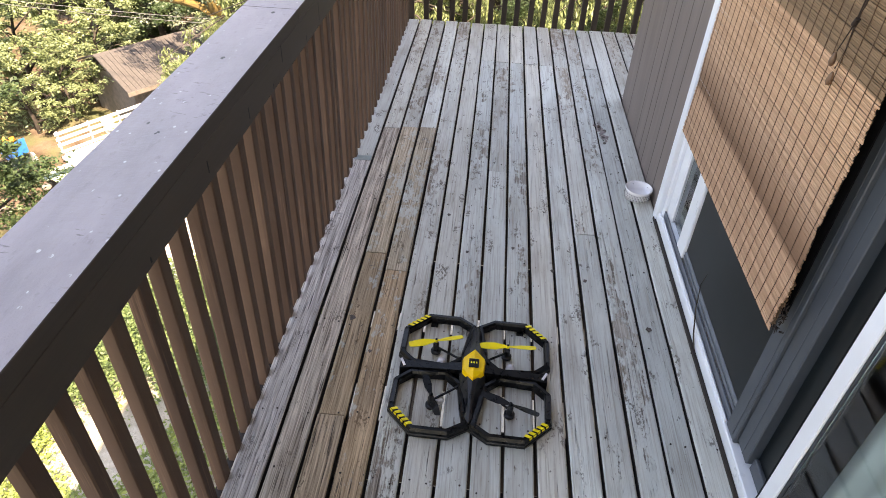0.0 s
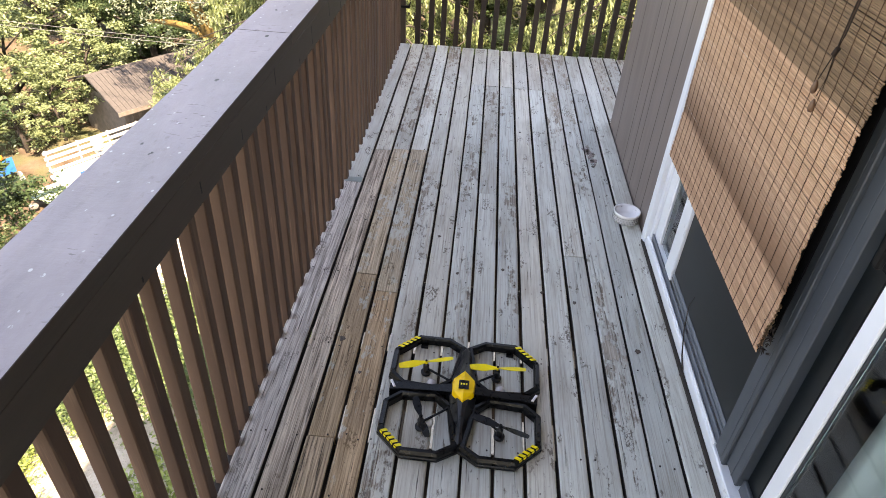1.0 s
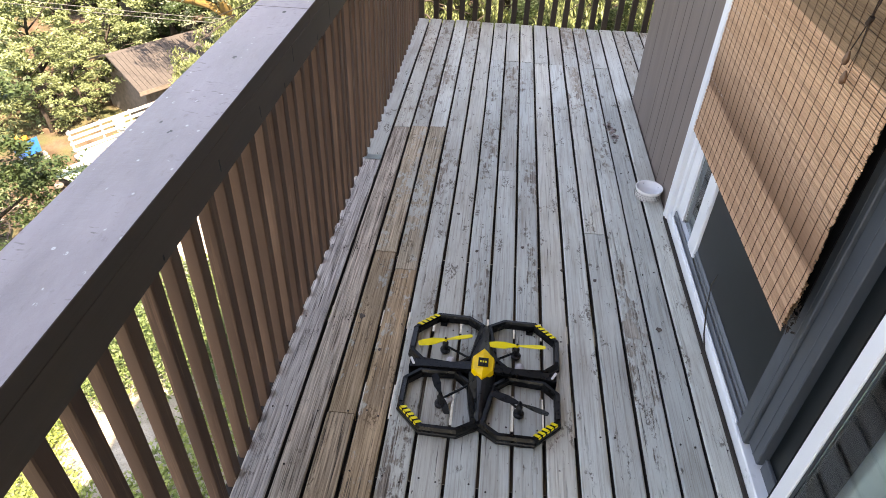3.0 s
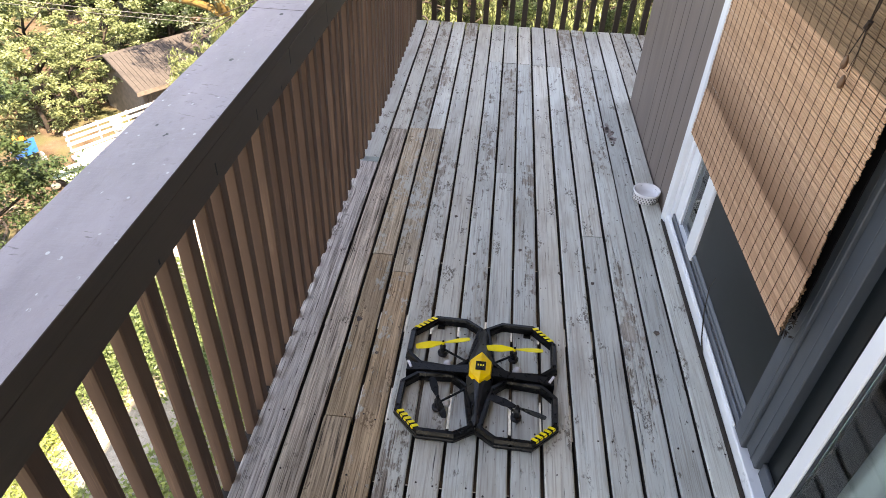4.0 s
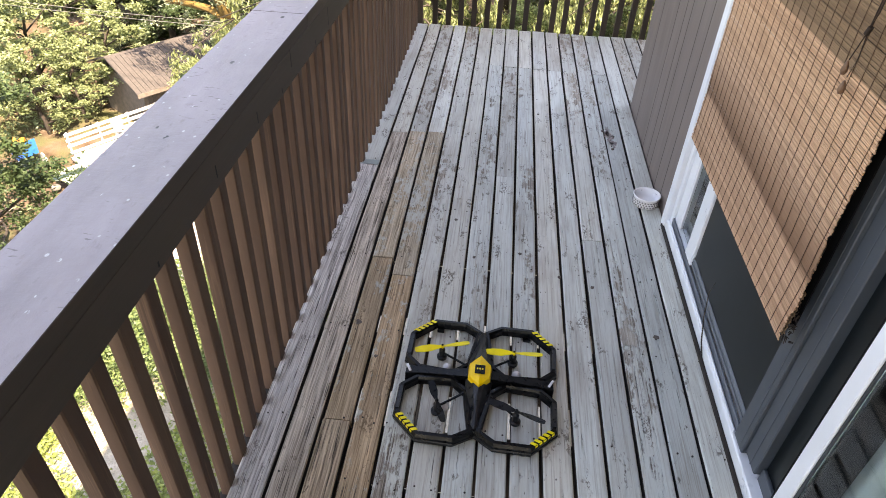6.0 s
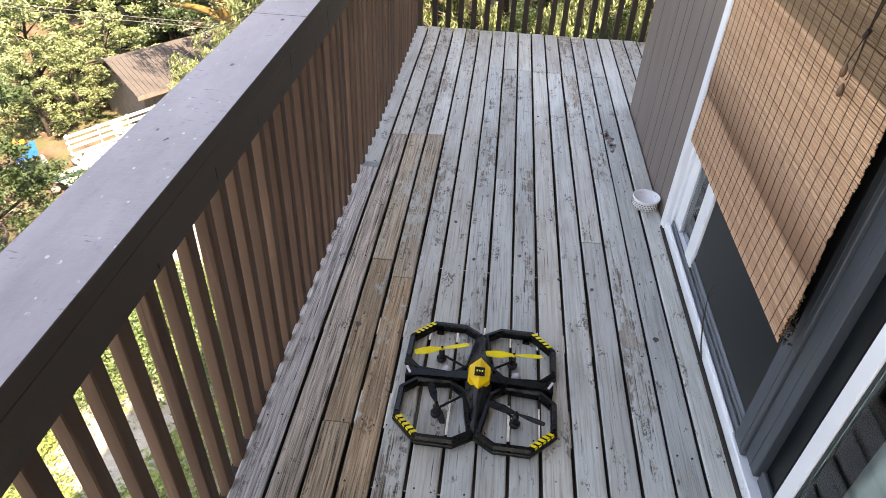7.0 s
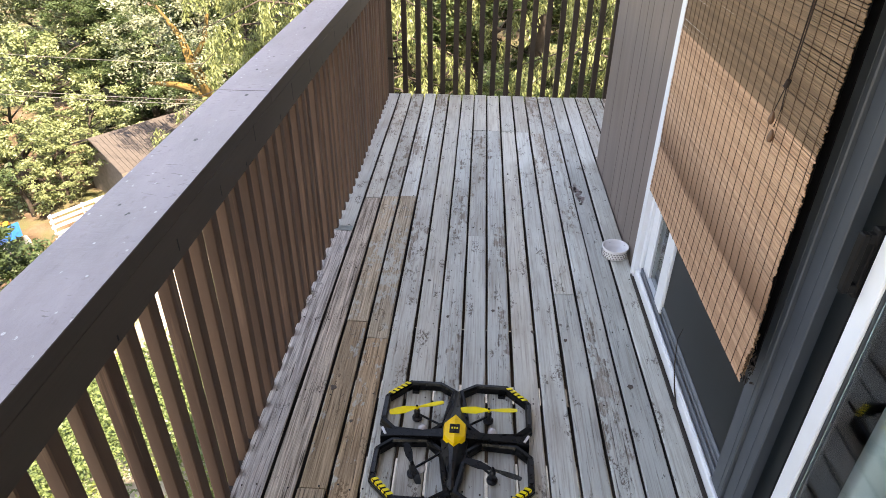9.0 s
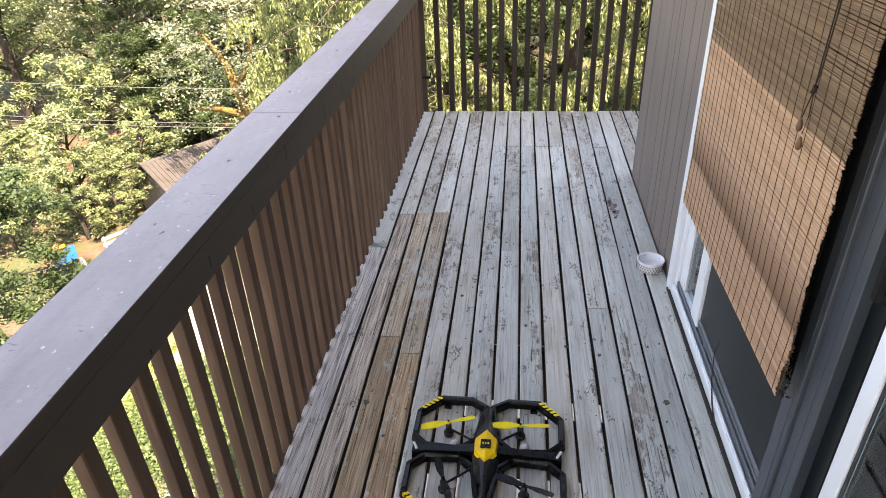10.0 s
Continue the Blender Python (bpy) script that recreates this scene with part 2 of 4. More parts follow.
def window_glass():
    g = Graph("window_glass", 0.02)
    g.bsdf.inputs["Transmission Weight"].default_value = 1.0
    g.bsdf.inputs["IOR"].default_value = 1.45
    n = g.noise(g.place((6, 6, 6)), 4)
    g.rough(g.span(n, 0.4, 0.8, 0.01, 0.06))
    g.colour((0.88, 0.93, 0.93))
    return g.mat


glass_mat = window_glass()


def insect_screen():
    """Fine dark mesh: part lets light by, part is dull dark wire."""
    g = Graph("insect_screen", 0.3, 0.0)
    n = g.noise(g.place((5, 5, 5)), 4)
    g.colour(g.mix(g.span(n, 0.35, 0.7), (0.004, 0.006, 0.007), (0.009, 0.013, 0.015)))
    clear = g.node("BsdfTransparent")
    blend = g.node("MixShader")
    blend.inputs[0].default_value = 0.8
    out = g.tree.nodes["Material Output"]
    g.put(blend.inputs[1], clear.outputs[0]), g.put(blend.inputs[2], g.bsdf.outputs[0]), g.put(out.inputs["Surface"], blend.outputs[0])
    return g.mat


screen_mat = insect_screen()


def leaf(name, dark, light, through=0.45, rough=0.5):
    """A leaf that takes light on its face and lets some through."""
    g = Graph(name, rough, spec=0.35)
    isle = g.node("NewGeometry").outputs["Random Per Island"]
    patch = g.noise(g.place((0.9, 0.9, 0.9)), 3)
    c = g.mix(g.math("ADD", g.math("MULTIPLY", isle, 0.6), g.math("MULTIPLY", patch, 0.4)), dark, light)
    g.colour(c)
    back = g.node("BsdfTranslucent")
    warm = g.mix(0.25, c, (0.42, 0.46, 0.08), "MIX")
    g.put(back.inputs[0], warm)
    blend = g.node("MixShader")
    blend.inputs[0].default_value = through
    out = g.tree.nodes["Material Output"]
    g.put(blend.inputs[1], g.bsdf.outputs[0]), g.put(blend.inputs[2], back.outputs[0]), g.put(out.inputs["Surface"], blend.outputs[0])
    return g.mat


leaf_lime = leaf("leaf_lime_green", (0.045, 0.075, 0.028), (0.275, 0.33, 0.17), 0.2)
leaf_grey = leaf("leaf_grey_green", (0.05, 0.068, 0.042), (0.275, 0.315, 0.225), 0.18)
leaf_mid = leaf("leaf_mid_green", (0.045, 0.07, 0.03), (0.235, 0.295, 0.165), 0.2)
# deep green, darkened further to serve the shaded backdrop bushes too
leaf_deep = leaf("leaf_deep_green", (0.014, 0.030, 0.014), (0.06, 0.102, 0.04), 0.2, 0.6)
leaf_cedar = leaf("cedar_frond_green", (0.018, 0.032, 0.012), (0.29, 0.35, 0.15), 0.2)
shrub_leaf = leaf("shrub_leaf_green", (0.025, 0.05, 0.018), (0.15, 0.21, 0.075), 0.2)
grass_mat = leaf("ground_cover_green", (0.04, 0.075, 0.02), (0.31, 0.37, 0.10), 0.22)
bark_mat = plain("rough_bark", (0.04, 0.032, 0.026), 0.9, scale=12, spread=0.4, bump=0.6)
moss_mat = plain("golden_mossy_bark", (0.115, 0.075, 0.02), 0.9, scale=9, spread=0.5, bump=0.6)


def ground_material():
    """Dry earth and straw with patches of moss and leaf litter."""
    g = Graph("yard_earth", 0.95, spec=0.2)
    big, mid, fine = (g.noise(g.place((s, s, s), 0.0), 5, 0.6) for s in (0.28, 1.7, 16.0))
    c = g.mix(g.span(mid, 0.35, 0.65), (0.06, 0.04, 0.027), (0.135, 0.10, 0.072))
    c = g.mix(g.span(big, 0.47, 0.58), c, (0.085, 0.095, 0.045))
    c = g.mix(g.span(fine, 0.55, 0.7, 0, 0.6), c, (0.10, 0.07, 0.045))
    sep = g.node("SeparateXYZ")
    g.put(sep.inputs[0], g.node("NewGeometry").outputs["Position"])
    # paler earth by the house, sunlit brightness put into its colour
    lit_bank = g.math("MULTIPLY", g.span(g.math("ADD", sep.outputs["X"], g.math("MULTIPLY", mid, 2.0)), -7.5, -5.5), g.span(sep.outputs["Y"], 9.5, 11.5, 1, 0))
    c = g.mix(g.math("MULTIPLY", lit_bank, g.span(mid, 0.36, 0.5, 0.55, 1.0)), c, g.mix(fine, (0.27, 0.235, 0.185), (0.50, 0.455, 0.385)))
    g.colour(c)
    g.bump(g.math("ADD", mid, fine), 0.8, 0.05)
    return g.mat


ground_mat = ground_material()


# ---------------------------------------------------------------- mesh helpers
def add_box(bm, x0, x1, y0, y1, z0, z1, bevel=0.0, m=None):
    """A box, its edges cut by bevel, put through the matrix m."""
    made = bmesh.ops.create_cube(bm, size=1.0)["verts"]
    for v in made:
        v.co = Vector(((x0 + x1) / 2 + v.co.x * (x1 - x0), (y0 + y1) / 2 + v.co.y * (y1 - y0), (z0 + z1) / 2 + v.co.z * (z1 - z0)))
    if m is not None:
        for v in made:
            v.co = m @ v.co
    if bevel:
        edges = list({e for v in made for e in v.link_edges})
        bmesh.ops.bevel(bm, geom=edges, offset=bevel, segments=1, affect="EDGES")


def add_tube(bm, pts, radii, sides=8, cap=True):
    """A round tapered tube through pts."""
    rings = []
    for i, p in enumerate(pts):
        p = Vector(p)
        a, b = Vector(pts[max(i - 1, 0)]), Vector(pts[min(i + 1, len(pts) - 1)])
        d = (b - a).normalized()
        s = d.orthogonal().normalized() if abs(d.z) > 0.99 else d.cross(Vector((0, 0, 1))).normalized()
        u = d.cross(s)
        r = radii[i] if isinstance(radii, (list, tuple)) else radii
        rings.append([bm.verts.new(p + r * (math.cos(2 * math.pi * k / sides) * s + math.sin(2 * math.pi * k / sides) * u)) for k in range(sides)])
    for a, b in zip(rings, rings[1:]):
        for k in range(sides):
            bm.faces.new((a[k], a[(k + 1) % sides], b[(k + 1) % sides], b[k]))
    if cap:
        bm.faces.new(rings[0][::-1]), bm.faces.new(rings[-1])


def add_lathe(bm, profile, centre=(0, 0, 0), sides=32):
    """A turned shape from (radius, height) pairs."""
    cx, cy, cz = centre
    rings = [[bm.verts.new((cx + r * math.cos(2 * math.pi * k / sides), cy + r * math.sin(2 * math.pi * k / sides), cz + h)) for k in range(sides)] for r, h in profile]
    for a, b in zip(rings, rings[1:]):
        for k in range(sides):
            bm.faces.new((a[k], a[(k + 1) % sides], b[(k + 1) % sides], b[k]))
    bm.faces.new(rings[0][::-1]), bm.faces.new(rings[-1])


def add_prism(bm, outline, z0, z1):
    """A flat outline (x, y) pulled up from z0 to z1."""
    low, top = [bm.verts.new((x, y, z0)) for x, y in outline], [bm.verts.new((x, y, z1)) for x, y in outline]
    n = len(outline)
    for k in range(n):
        bm.faces.new((low[k], low[(k + 1) % n], top[(k + 1) % n], top[k]))
    bm.faces.new(top), bm.faces.new(low[::-1])


def to_mesh(name, bm, material, smooth=False):
    me = bpy.data.meshes.new(name)
    bmesh.ops.recalc_face_normals(bm, faces=bm.faces)
    bm.to_mesh(me)
    bm.free()
    me.materials.append(material)
    if smooth:
        me.polygons.foreach_set("use_smooth", [True] * len(me.polygons))
    return me


def part(name, bm, material, parent, label="", smooth=False):
    """One mesh object under a thing or a part."""
    ob = new(name, bm if isinstance(bm, bpy.types.Mesh) else to_mesh(name, bm, material, smooth))
    ob.parent = parent
    return tagged(ob, label)


def box_part(name, parent, material, *dims, bevel=0.002, label="", m=None):
    bm = bmesh.new()
    add_box(bm, *dims, bevel=bevel, m=m)
    return part(name, bm, material, parent, label)


def thing(name, label, category, m=None, group="", kind=""):
    ob = new(name)
    ob.empty_display_size = 0.1
    if m is not None:
        ob.matrix_world = m
    return tagged(ob, label, category, group, kind)

# ---------------------------------------------------------------- ground
YARD = -8.9


def ground_height(x, y):
    s = min(max((-x - 2.0) / 8.5, 0.0), 1.0)
    s = s * s * (3 - 2 * s)
    return -4.5 + (YARD + 4.5) * s


def build_ground():
    """One sheet, fine near the house and coarse out to the horizon."""
    xs = sorted({-3000.0, -800.0, -250.0, -90.0, *[float(v) for v in range(-44, 21)], 60.0, 250.0, 800.0, 3000.0})
    ys = sorted({-3000.0, -800.0, -250.0, -60.0, *[float(v) for v in range(-12, 49)], 90.0, 250.0, 800.0, 3000.0})
    verts = []
    for y in ys:
        for x in xs:
            rough = 0.22 * noise.noise(Vector((x * 0.31, y * 0.31, 3.0))) if -44 < x < 20 and -12 < y < 48 else 0.0
            verts.append((x, y, ground_height(x, y) + rough))
    n = len(xs)
    faces = [(j * n + i, j * n + i + 1, (j + 1) * n + i + 1, (j + 1) * n + i) for j in range(len(ys) - 1) for i in range(n - 1)]
    me = bpy.data.meshes.new("ground")
    me.from_pydata(verts, [], faces)
    me.materials.append(ground_mat)
    me.polygons.foreach_set("use_smooth", [True] * len(faces))
    tagged(new("ground", me), "sloping dry earth yard with moss and litter", "ground", kind="structure")


build_ground()

# ---------------------------------------------------------------- house shell
WALL_X, CORNER_Y, DOOR_FAR, DOOR_NEAR = 1.425, 3.62, 2.43, -0.62


def shell(name, label, material, *dims, bevel=0.0):
    bm = bmesh.new()
    add_box(bm, *dims, bevel=bevel)
    return tagged(new(name, to_mesh(name, bm, material)), label, "wall", kind="structure")


wall_side = shell("wall_side", "mauve-brown painted plywood house wall", groove_mat, WALL_X + 0.012, WALL_X + 0.15, DOOR_FAR, CORNER_Y - 0.012, -4.6, 2.45)
wall_behind = shell("wall_behind", "mauve-brown house wall behind the door", siding_mat, WALL_X, WALL_X + 0.15, -6.0, DOOR_NEAR, -4.6, 2.45)
shell("wall_above_door", "mauve-brown wall strip over the glass door", siding_mat, WALL_X, WALL_X + 0.15, DOOR_NEAR, DOOR_FAR, 2.12, 2.45)
shell("wall_below_door", "house wall beneath the door sill", siding_mat, WALL_X + 0.03, WALL_X + 0.15, DOOR_NEAR, DOOR_FAR, -4.6, -0.02)
shell("wall_end", "mauve-brown gable end wall of the house", siding_mat, WALL_X + 0.15, 6.5, CORNER_Y - 0.15, CORNER_Y - 0.002, -4.6, 2.45)
shell("wall_rear", "plain rear house wall", siding_mat, WALL_X + 0.15, 6.5, -6.0, -5.85, -4.6, 2.45)
shell("wall_far_side", "plain far side house wall", siding_mat, 6.5, 6.65, -6.0, CORNER_Y, -4.6, 2.45)
# Soffit and roof are unseen; their eave edge is set to shade the deck.
shell("ceiling", "unseen soffit and ceiling slab, eave set for shade", soffit_mat, 0.46, 7.0, -6.4, 3.95, 2.45, 2.50)
shell("roof", "unseen low shingle roof added over the house", shingle_mat, 0.41, 7.1, -6.5, 4.0, 2.504, 2.72)
shell("room_floor", "dark room floor inside the house", room_wall_mat, WALL_X + 0.15, 6.5, -5.85, CORNER_Y - 0.15, -0.05, 0.02)
shell("room_back_wall", "dim wall inside the room", room_wall_mat, 4.6, 4.7, -5.85, CORNER_Y - 0.15, 0.02, 2.45)
shell("room_side_wall", "dim side wall inside the room", room_wall_mat, WALL_X + 0.16, 4.6, 2.5, 2.6, 0.02, 2.45)

# Slabs out of view, added to darken the near end of the deck.
shell("porch_soffit", "unseen soffit slab added to shade the near deck", soffit_mat, -0.10, 0.459, -6.4, 0.8, 2.45, 2.50)
shell("porch_roof", "unseen shingle slab added to shade the near deck", shingle_mat, -0.15, 0.409, -6.5, 0.85, 2.504, 2.72)

# grooved siding: each strip of plywood face between two grooves
edges = [DOOR_FAR, 2.605, 2.735, 2.895, 2.985, 3.12, 3.40, CORNER_Y]
for a, b in zip(edges, edges[1:]):
    box_part("siding_strip", wall_side, siding_mat, WALL_X, WALL_X + 0.013, a + 0.003, b - 0.003, -4.5, 2.45, bevel=0.0015)

# nearly flush dark strips stand in for the shade inside the grooves
for y in edges[1:-1]:
    box_part("groove", wall_side, groove_mat, WALL_X + 0.0004, WALL_X + 0.0118, y - 0.0029, y + 0.0029, -4.5, 2.449, bevel=0.0)

# ---------------------------------------------------------------- glass door
door = thing("door_1", "white vinyl sliding glass door with insect screen", "door", kind="structure")
box_part("jamb", door, vinyl, 1.405, 1.47, 2.378, 2.43, 0.0, 2.12, bevel=0.004)
box_part("jamb_inner", door, vinyl, 1.425, 1.50, 2.345, 2.3775, 0.03, 2.12, bevel=0.003)
box_part("fixed_stile", door, vinyl, 1.436, 1.478, 2.272, 2.344, 0.051, 2.059, bevel=0.004)
box_part("sill", door, vinyl, 1.412, 1.52, DOOR_NEAR, 2.377, 0.0, 0.050, bevel=0.004)
box_part("sill_track", door, vinyl, 1.4165, 1.4205, 1.27, 2.344, 0.0505, 0.062, bevel=0.001)
box_part("sill_track", door, vinyl_grey, 1.427, 1.433, 1.27, 2.344, 0.0505, 0.080, bevel=0.001)
box_part("sill_track", door, vinyl_grey, 1.479, 1.485, DOOR_NEAR, 1.26, 0.0505, 0.066, bevel=0.001)
box_part("head_rail", door, vinyl, 1.405, 1.50, DOOR_NEAR, 2.377, 2.06, 2.12, bevel=0.003)
box_part("near_jamb", door, vinyl, 1.405, 1.50, DOOR_NEAR - 0.05, DOOR_NEAR, 0.0, 2.12, bevel=0.003)
# fixed pane with its white frame
box_part("bottom_rail", door, vinyl, 1.436, 1.478, 2.1055, 2.2715, 0.051, 0.078, bevel=0.003)
box_part("glazing_bead", door, vinyl, 1.439, 1.4435, 2.264, 2.2715, 0.0785, 2.055, bevel=0.001)
p = box_part("glass_pane", door, glass_mat, 1.4525, 1.4585, 1.27, 2.2715, 0.0785, 2.055, bevel=0.0)
p.visible_shadow = False
# screen panel in front of it
box_part("screen_stile", door, vinyl, 1.428, 1.450, 2.018, 2.105, 0.081, 2.055, bevel=0.004)
box_part("screen_stile", door, vinyl_shaded, 1.420, 1.452, 1.196, 1.266, 0.052, 2.055, bevel=0.003)
box_part("screen_stile", door, vinyl_shaded, 1.430, 1.472, 1.118, 1.1955, 0.067, 2.055, bevel=0.003)
box_part("screen_bead", door, alu_dark, 1.4185, 1.4198, 1.214, 1.217, 0.07, 2.05, bevel=0.0)
box_part("screen_bead", door, alu_dark, 1.4285, 1.4298, 1.150, 1.153, 0.07, 2.05, bevel=0.0)
box_part("screen_rail", door, vinyl_grey, 1.4345, 1.4505, 1.267, 2.017, 0.081, 0.122, bevel=0.004)
box_part("screen_spline", door, alu_dark, 1.4325, 1.4344, 1.268, 2.016, 0.101, 0.105, bevel=0.0)
box_part("screen_mesh", door, screen_mat, 1.440, 1.4412, 1.267, 2.017, 0.1225, 2.05, bevel=0.0, label="dark insect screen mesh")
# dark pane standing in for the glass between the two stiles
box_part("screen_mesh", door, screen_mat, 1.458, 1.4592, 1.003, 1.1175, 0.0505, 2.05, bevel=0.0, label="dark insect screen mesh")
box_part("screen_rail", door, vinyl_shaded, 1.446, 1.4575, 1.003, 1.1175, 0.0505, 0.10, bevel=0.002)
# near sliding panel
lead = box_part("lead_stile", door, vinyl, 1.420, 1.429, 0.950, 1.000, 0.064, 2.055, bevel=0.003)
# side face of the stile as a dark strip, shade in its colour
box_part("lead_stile_back", door, vinyl_shaded, 1.4295, 1.452, 0.952, 0.998, 0.064, 2.055, bevel=0.001)
box_part("near_rail", door, vinyl, 1.424, 1.450, DOOR_NEAR + 0.002, 0.949, 0.067, 0.12, bevel=0.002)
p = box_part("glass_pane", door, glass_mat, 1.436, 1.442, DOOR_NEAR + 0.002, 0.949, 0.1205, 2.055, bevel=0.0)
p.visible_shadow = False
box_part("weather_strip", door, black_iron, 1.4195, 1.421, 1.0005, 1.0035, 0.07, 2.05, bevel=0.0)
bm = bmesh.new()
add_box(bm, 1.400, 1.42, 1.004, 1.020, 0.925, 0.945, 0.002), add_box(bm, 1.400, 1.42, 1.004, 1.020, 1.035, 1.055, 0.002)
add_box(bm, 1.388, 1.402, 1.002, 1.022, 0.925, 1.055, 0.003), add_box(bm, 1.412, 1.436, 1.0035, 1.024, 0.915, 1.065, 0.002)
part("handle", bm, black_iron, lead, "black plastic pull handle")
# strip of raw timber at the foot of the sill
box_part("threshold_strip", door, joist_mat, 1.4005, 1.4115, DOOR_NEAR, 2.40, -0.03, 0.012, bevel=0.002, label="narrow worn brown timber strip")

# bent wire lying against the sill
bm = bmesh.new()
add_tube(bm, [(1.409, 1.60, 0.004), (1.404, 1.64, 0.05), (1.403, 1.69, 0.12), (1.412, 1.74, 0.19), (1.43, 1.76, 0.22)], [0.003, 0.0028, 0.0022, 0.0016, 0.001], 6)
tagged(new("dry_twig", to_mesh("dry_twig", bm, bark_mat)), "thin dry grey twig leaning on the sill", "twig")

# curtain hanging inside, in soft folds
bm = bmesh.new()
ring = []
for i in range(61):
    y = -0.55 + i * 0.025
    x = 1.545 + 0.022 * math.sin(i * 1.15) + 0.008 * math.sin(i * 2.9)
    ring.append((bm.verts.new((x, y, 0.05)), bm.verts.new((x + 0.005, y, 2.25))))
for a, b in zip(ring, ring[1:]):
    bm.faces.new((a[0], b[0], b[1], a[1]))
curtain = tagged(new("curtain", to_mesh("curtain", bm, curtain_mat, True)), "pale teal curtain drawn behind the glass", "curtain")
solid = curtain.modifiers.new("thickness", "SOLIDIFY")
solid.thickness = 0.002

# ---------------------------------------------------------------- bamboo blind
def build_blind():
    b = thing("bamboo_blind", "tan split-bamboo roll-up blind with ragged edges", "blind")
    rnd = random.Random(5)
    z0, z1, y0, y1, pitch = 0.515, 2.10, 1.195, 2.235, 0.0042

    def front(z):
        """Where the sheet hangs: flat above, with one crease where the lower part was folded."""
        if z < 0.705:
            return 1.3635 + 0.0045 * (z - 0.515) / 0.19
        return 1.368 - 0.003 * min((z - 0.705) / 0.10, 1.0)

    def reeds(lo, hi, off, shrink, material):
        verts, faces = [], []
        z = lo
        drift = 0.0
        while z < hi:
            h = pitch * rnd.uniform(0.84, 1.0)
            drift = 0.9 * drift + rnd.gauss(0, 0.0011)
            a, c = y0 + shrink + drift + rnd.gauss(0, 0.002), y1 - shrink + rnd.gauss(0, 0.0022)
            x, tilt, bow = front(z) + off + rnd.uniform(-0.0007, 0.0007), rnd.uniform(-0.0012, 0.0012), rnd.uniform(-0.001, 0.001)
            base = len(verts)
            for y, dz in ((a, tilt), ((a + c) / 2, bow), (c, -tilt)):
                for dx, dh in ((-0.0011, 0.0003), (0.0011, 0.0003), (0.0011, h), (-0.0011, h)):
                    verts.append((x + dx, y, z + dz + dh))
            for s in (0, 4):
                for k in range(4):
                    faces.append((base + s + k, base + s + (k + 1) % 4, base + s + 4 + (k + 1) % 4, base + s + 4 + k))
            faces.append((base, base + 3, base + 2, base + 1))
            faces.append((base + 8, base + 9, base + 10, base + 11))
            z += pitch
        me = bpy.data.meshes.new("reeds")
        me.from_pydata(verts, [], faces)
        me.materials.append(material)
        return me

    tagged(part("reeds", reeds(z0, 1.118, 0, 0, bamboo_mat), None, b, "lower bamboo reeds in the lit tone"), kind="stuff")
    tagged(part("upper_reeds", reeds(1.1185, z1, 0, 0, bamboo_shaded), None, b, "upper bamboo reeds with shade painted in"), kind="stuff")
    # unseen back layer, added to lighten the gaps in the lower reeds
    tagged(part("folded_reeds", reeds(z0 + 0.004, 0.66, 0.012, 0.008, bamboo_shaded), None, b, "unseen back layer of reeds added behind the gaps"), kind="stuff")
    n = 24
    for i in range(n):
        y = y0 + 0.016 + (y1 - y0 - 0.032) * i / (n - 1)
        bm = bmesh.new()
        pts = [(front(z0 + (z1 - z0) * k / 30) - 0.0022, y + 0.0012 * math.sin(k * 1.7 + i), z0 + (z1 - z0) * k / 30) for k in range(31)]
        add_tube(bm, pts, 0.0009, 4)
        part("warp_string", bm, string_mat, b)
    box_part("head_batten", b, tassel_wood, 1.36, 1.40, y0, y1, 2.10, 2.14)
    # frayed binding at the near lower corner
    bm = bmesh.new()
    for k in range(40):
        a = Vector((1.374 + rnd.uniform(-0.004, 0.02), y0 + rnd.uniform(-0.008, 0.02), z0 + rnd.uniform(-0.012, 0.09)))
        add_tube(bm, [a, a + Vector((rnd.uniform(-0.008, 0.008), rnd.uniform(-0.016, 0.008), rnd.uniform(-0.02, 0.015)))], [0.002, 0.0008], 4)
    part("frayed_edge", bm, cord_mat, b, "dark frayed edge binding")
    # black strip put where the gap behind the blind lies in shade
    bm = bmesh.new()
    add_box(bm, 1.3905, 1.3935, y0 + 0.006, y0 + 0.035, z0 + 0.03, z1, 0.0)
    part("edge_tape", bm, edge_shade_black, b, "black strip standing for the shade behind the edge")
    # lift cords with wooden pulls
    bm = bmesh.new()
    add_tube(bm, [(1.352, 1.345, 2.09), (1.348, 1.352, 1.60), (1.346, 1.362, 1.214)], 0.0016, 6)
    add_tube(bm, [(1.352, 1.330, 2.09), (1.348, 1.338, 1.60), (1.346, 1.352, 1.25), (1.346, 1.362, 1.214)], 0.0016, 6)
    add_tube(bm, [(1.346, 1.362, 1.214), (1.346, 1.386, 1.145)], 0.0014, 6)
    add_tube(bm, [(1.346, 1.362, 1.214), (1.346, 1.355, 1.16), (1.346, 1.366, 1.115)], 0.0014, 6)
    add_tube(bm, [(1.346, 1.358, 1.222), (1.345, 1.364, 1.206)], 0.0055, 8)
    cord = part("lift_cord", bm, cord_mat, b, "knotted dark lift cord")
    for y, z in ((1.388, 1.118), (1.368, 1.083)):
        bm = bmesh.new()
        add_lathe(bm, [(0.002, 0.024), (0.0045, 0.018), (0.0068, 0.008), (0.0072, 0.002), (0.0045, -0.005), (0.0015, -0.006)], (1.346, y, z), 14)
        part("cord_pull", bm, tassel_wood, cord, "turned wooden cord pull", True)


build_blind()

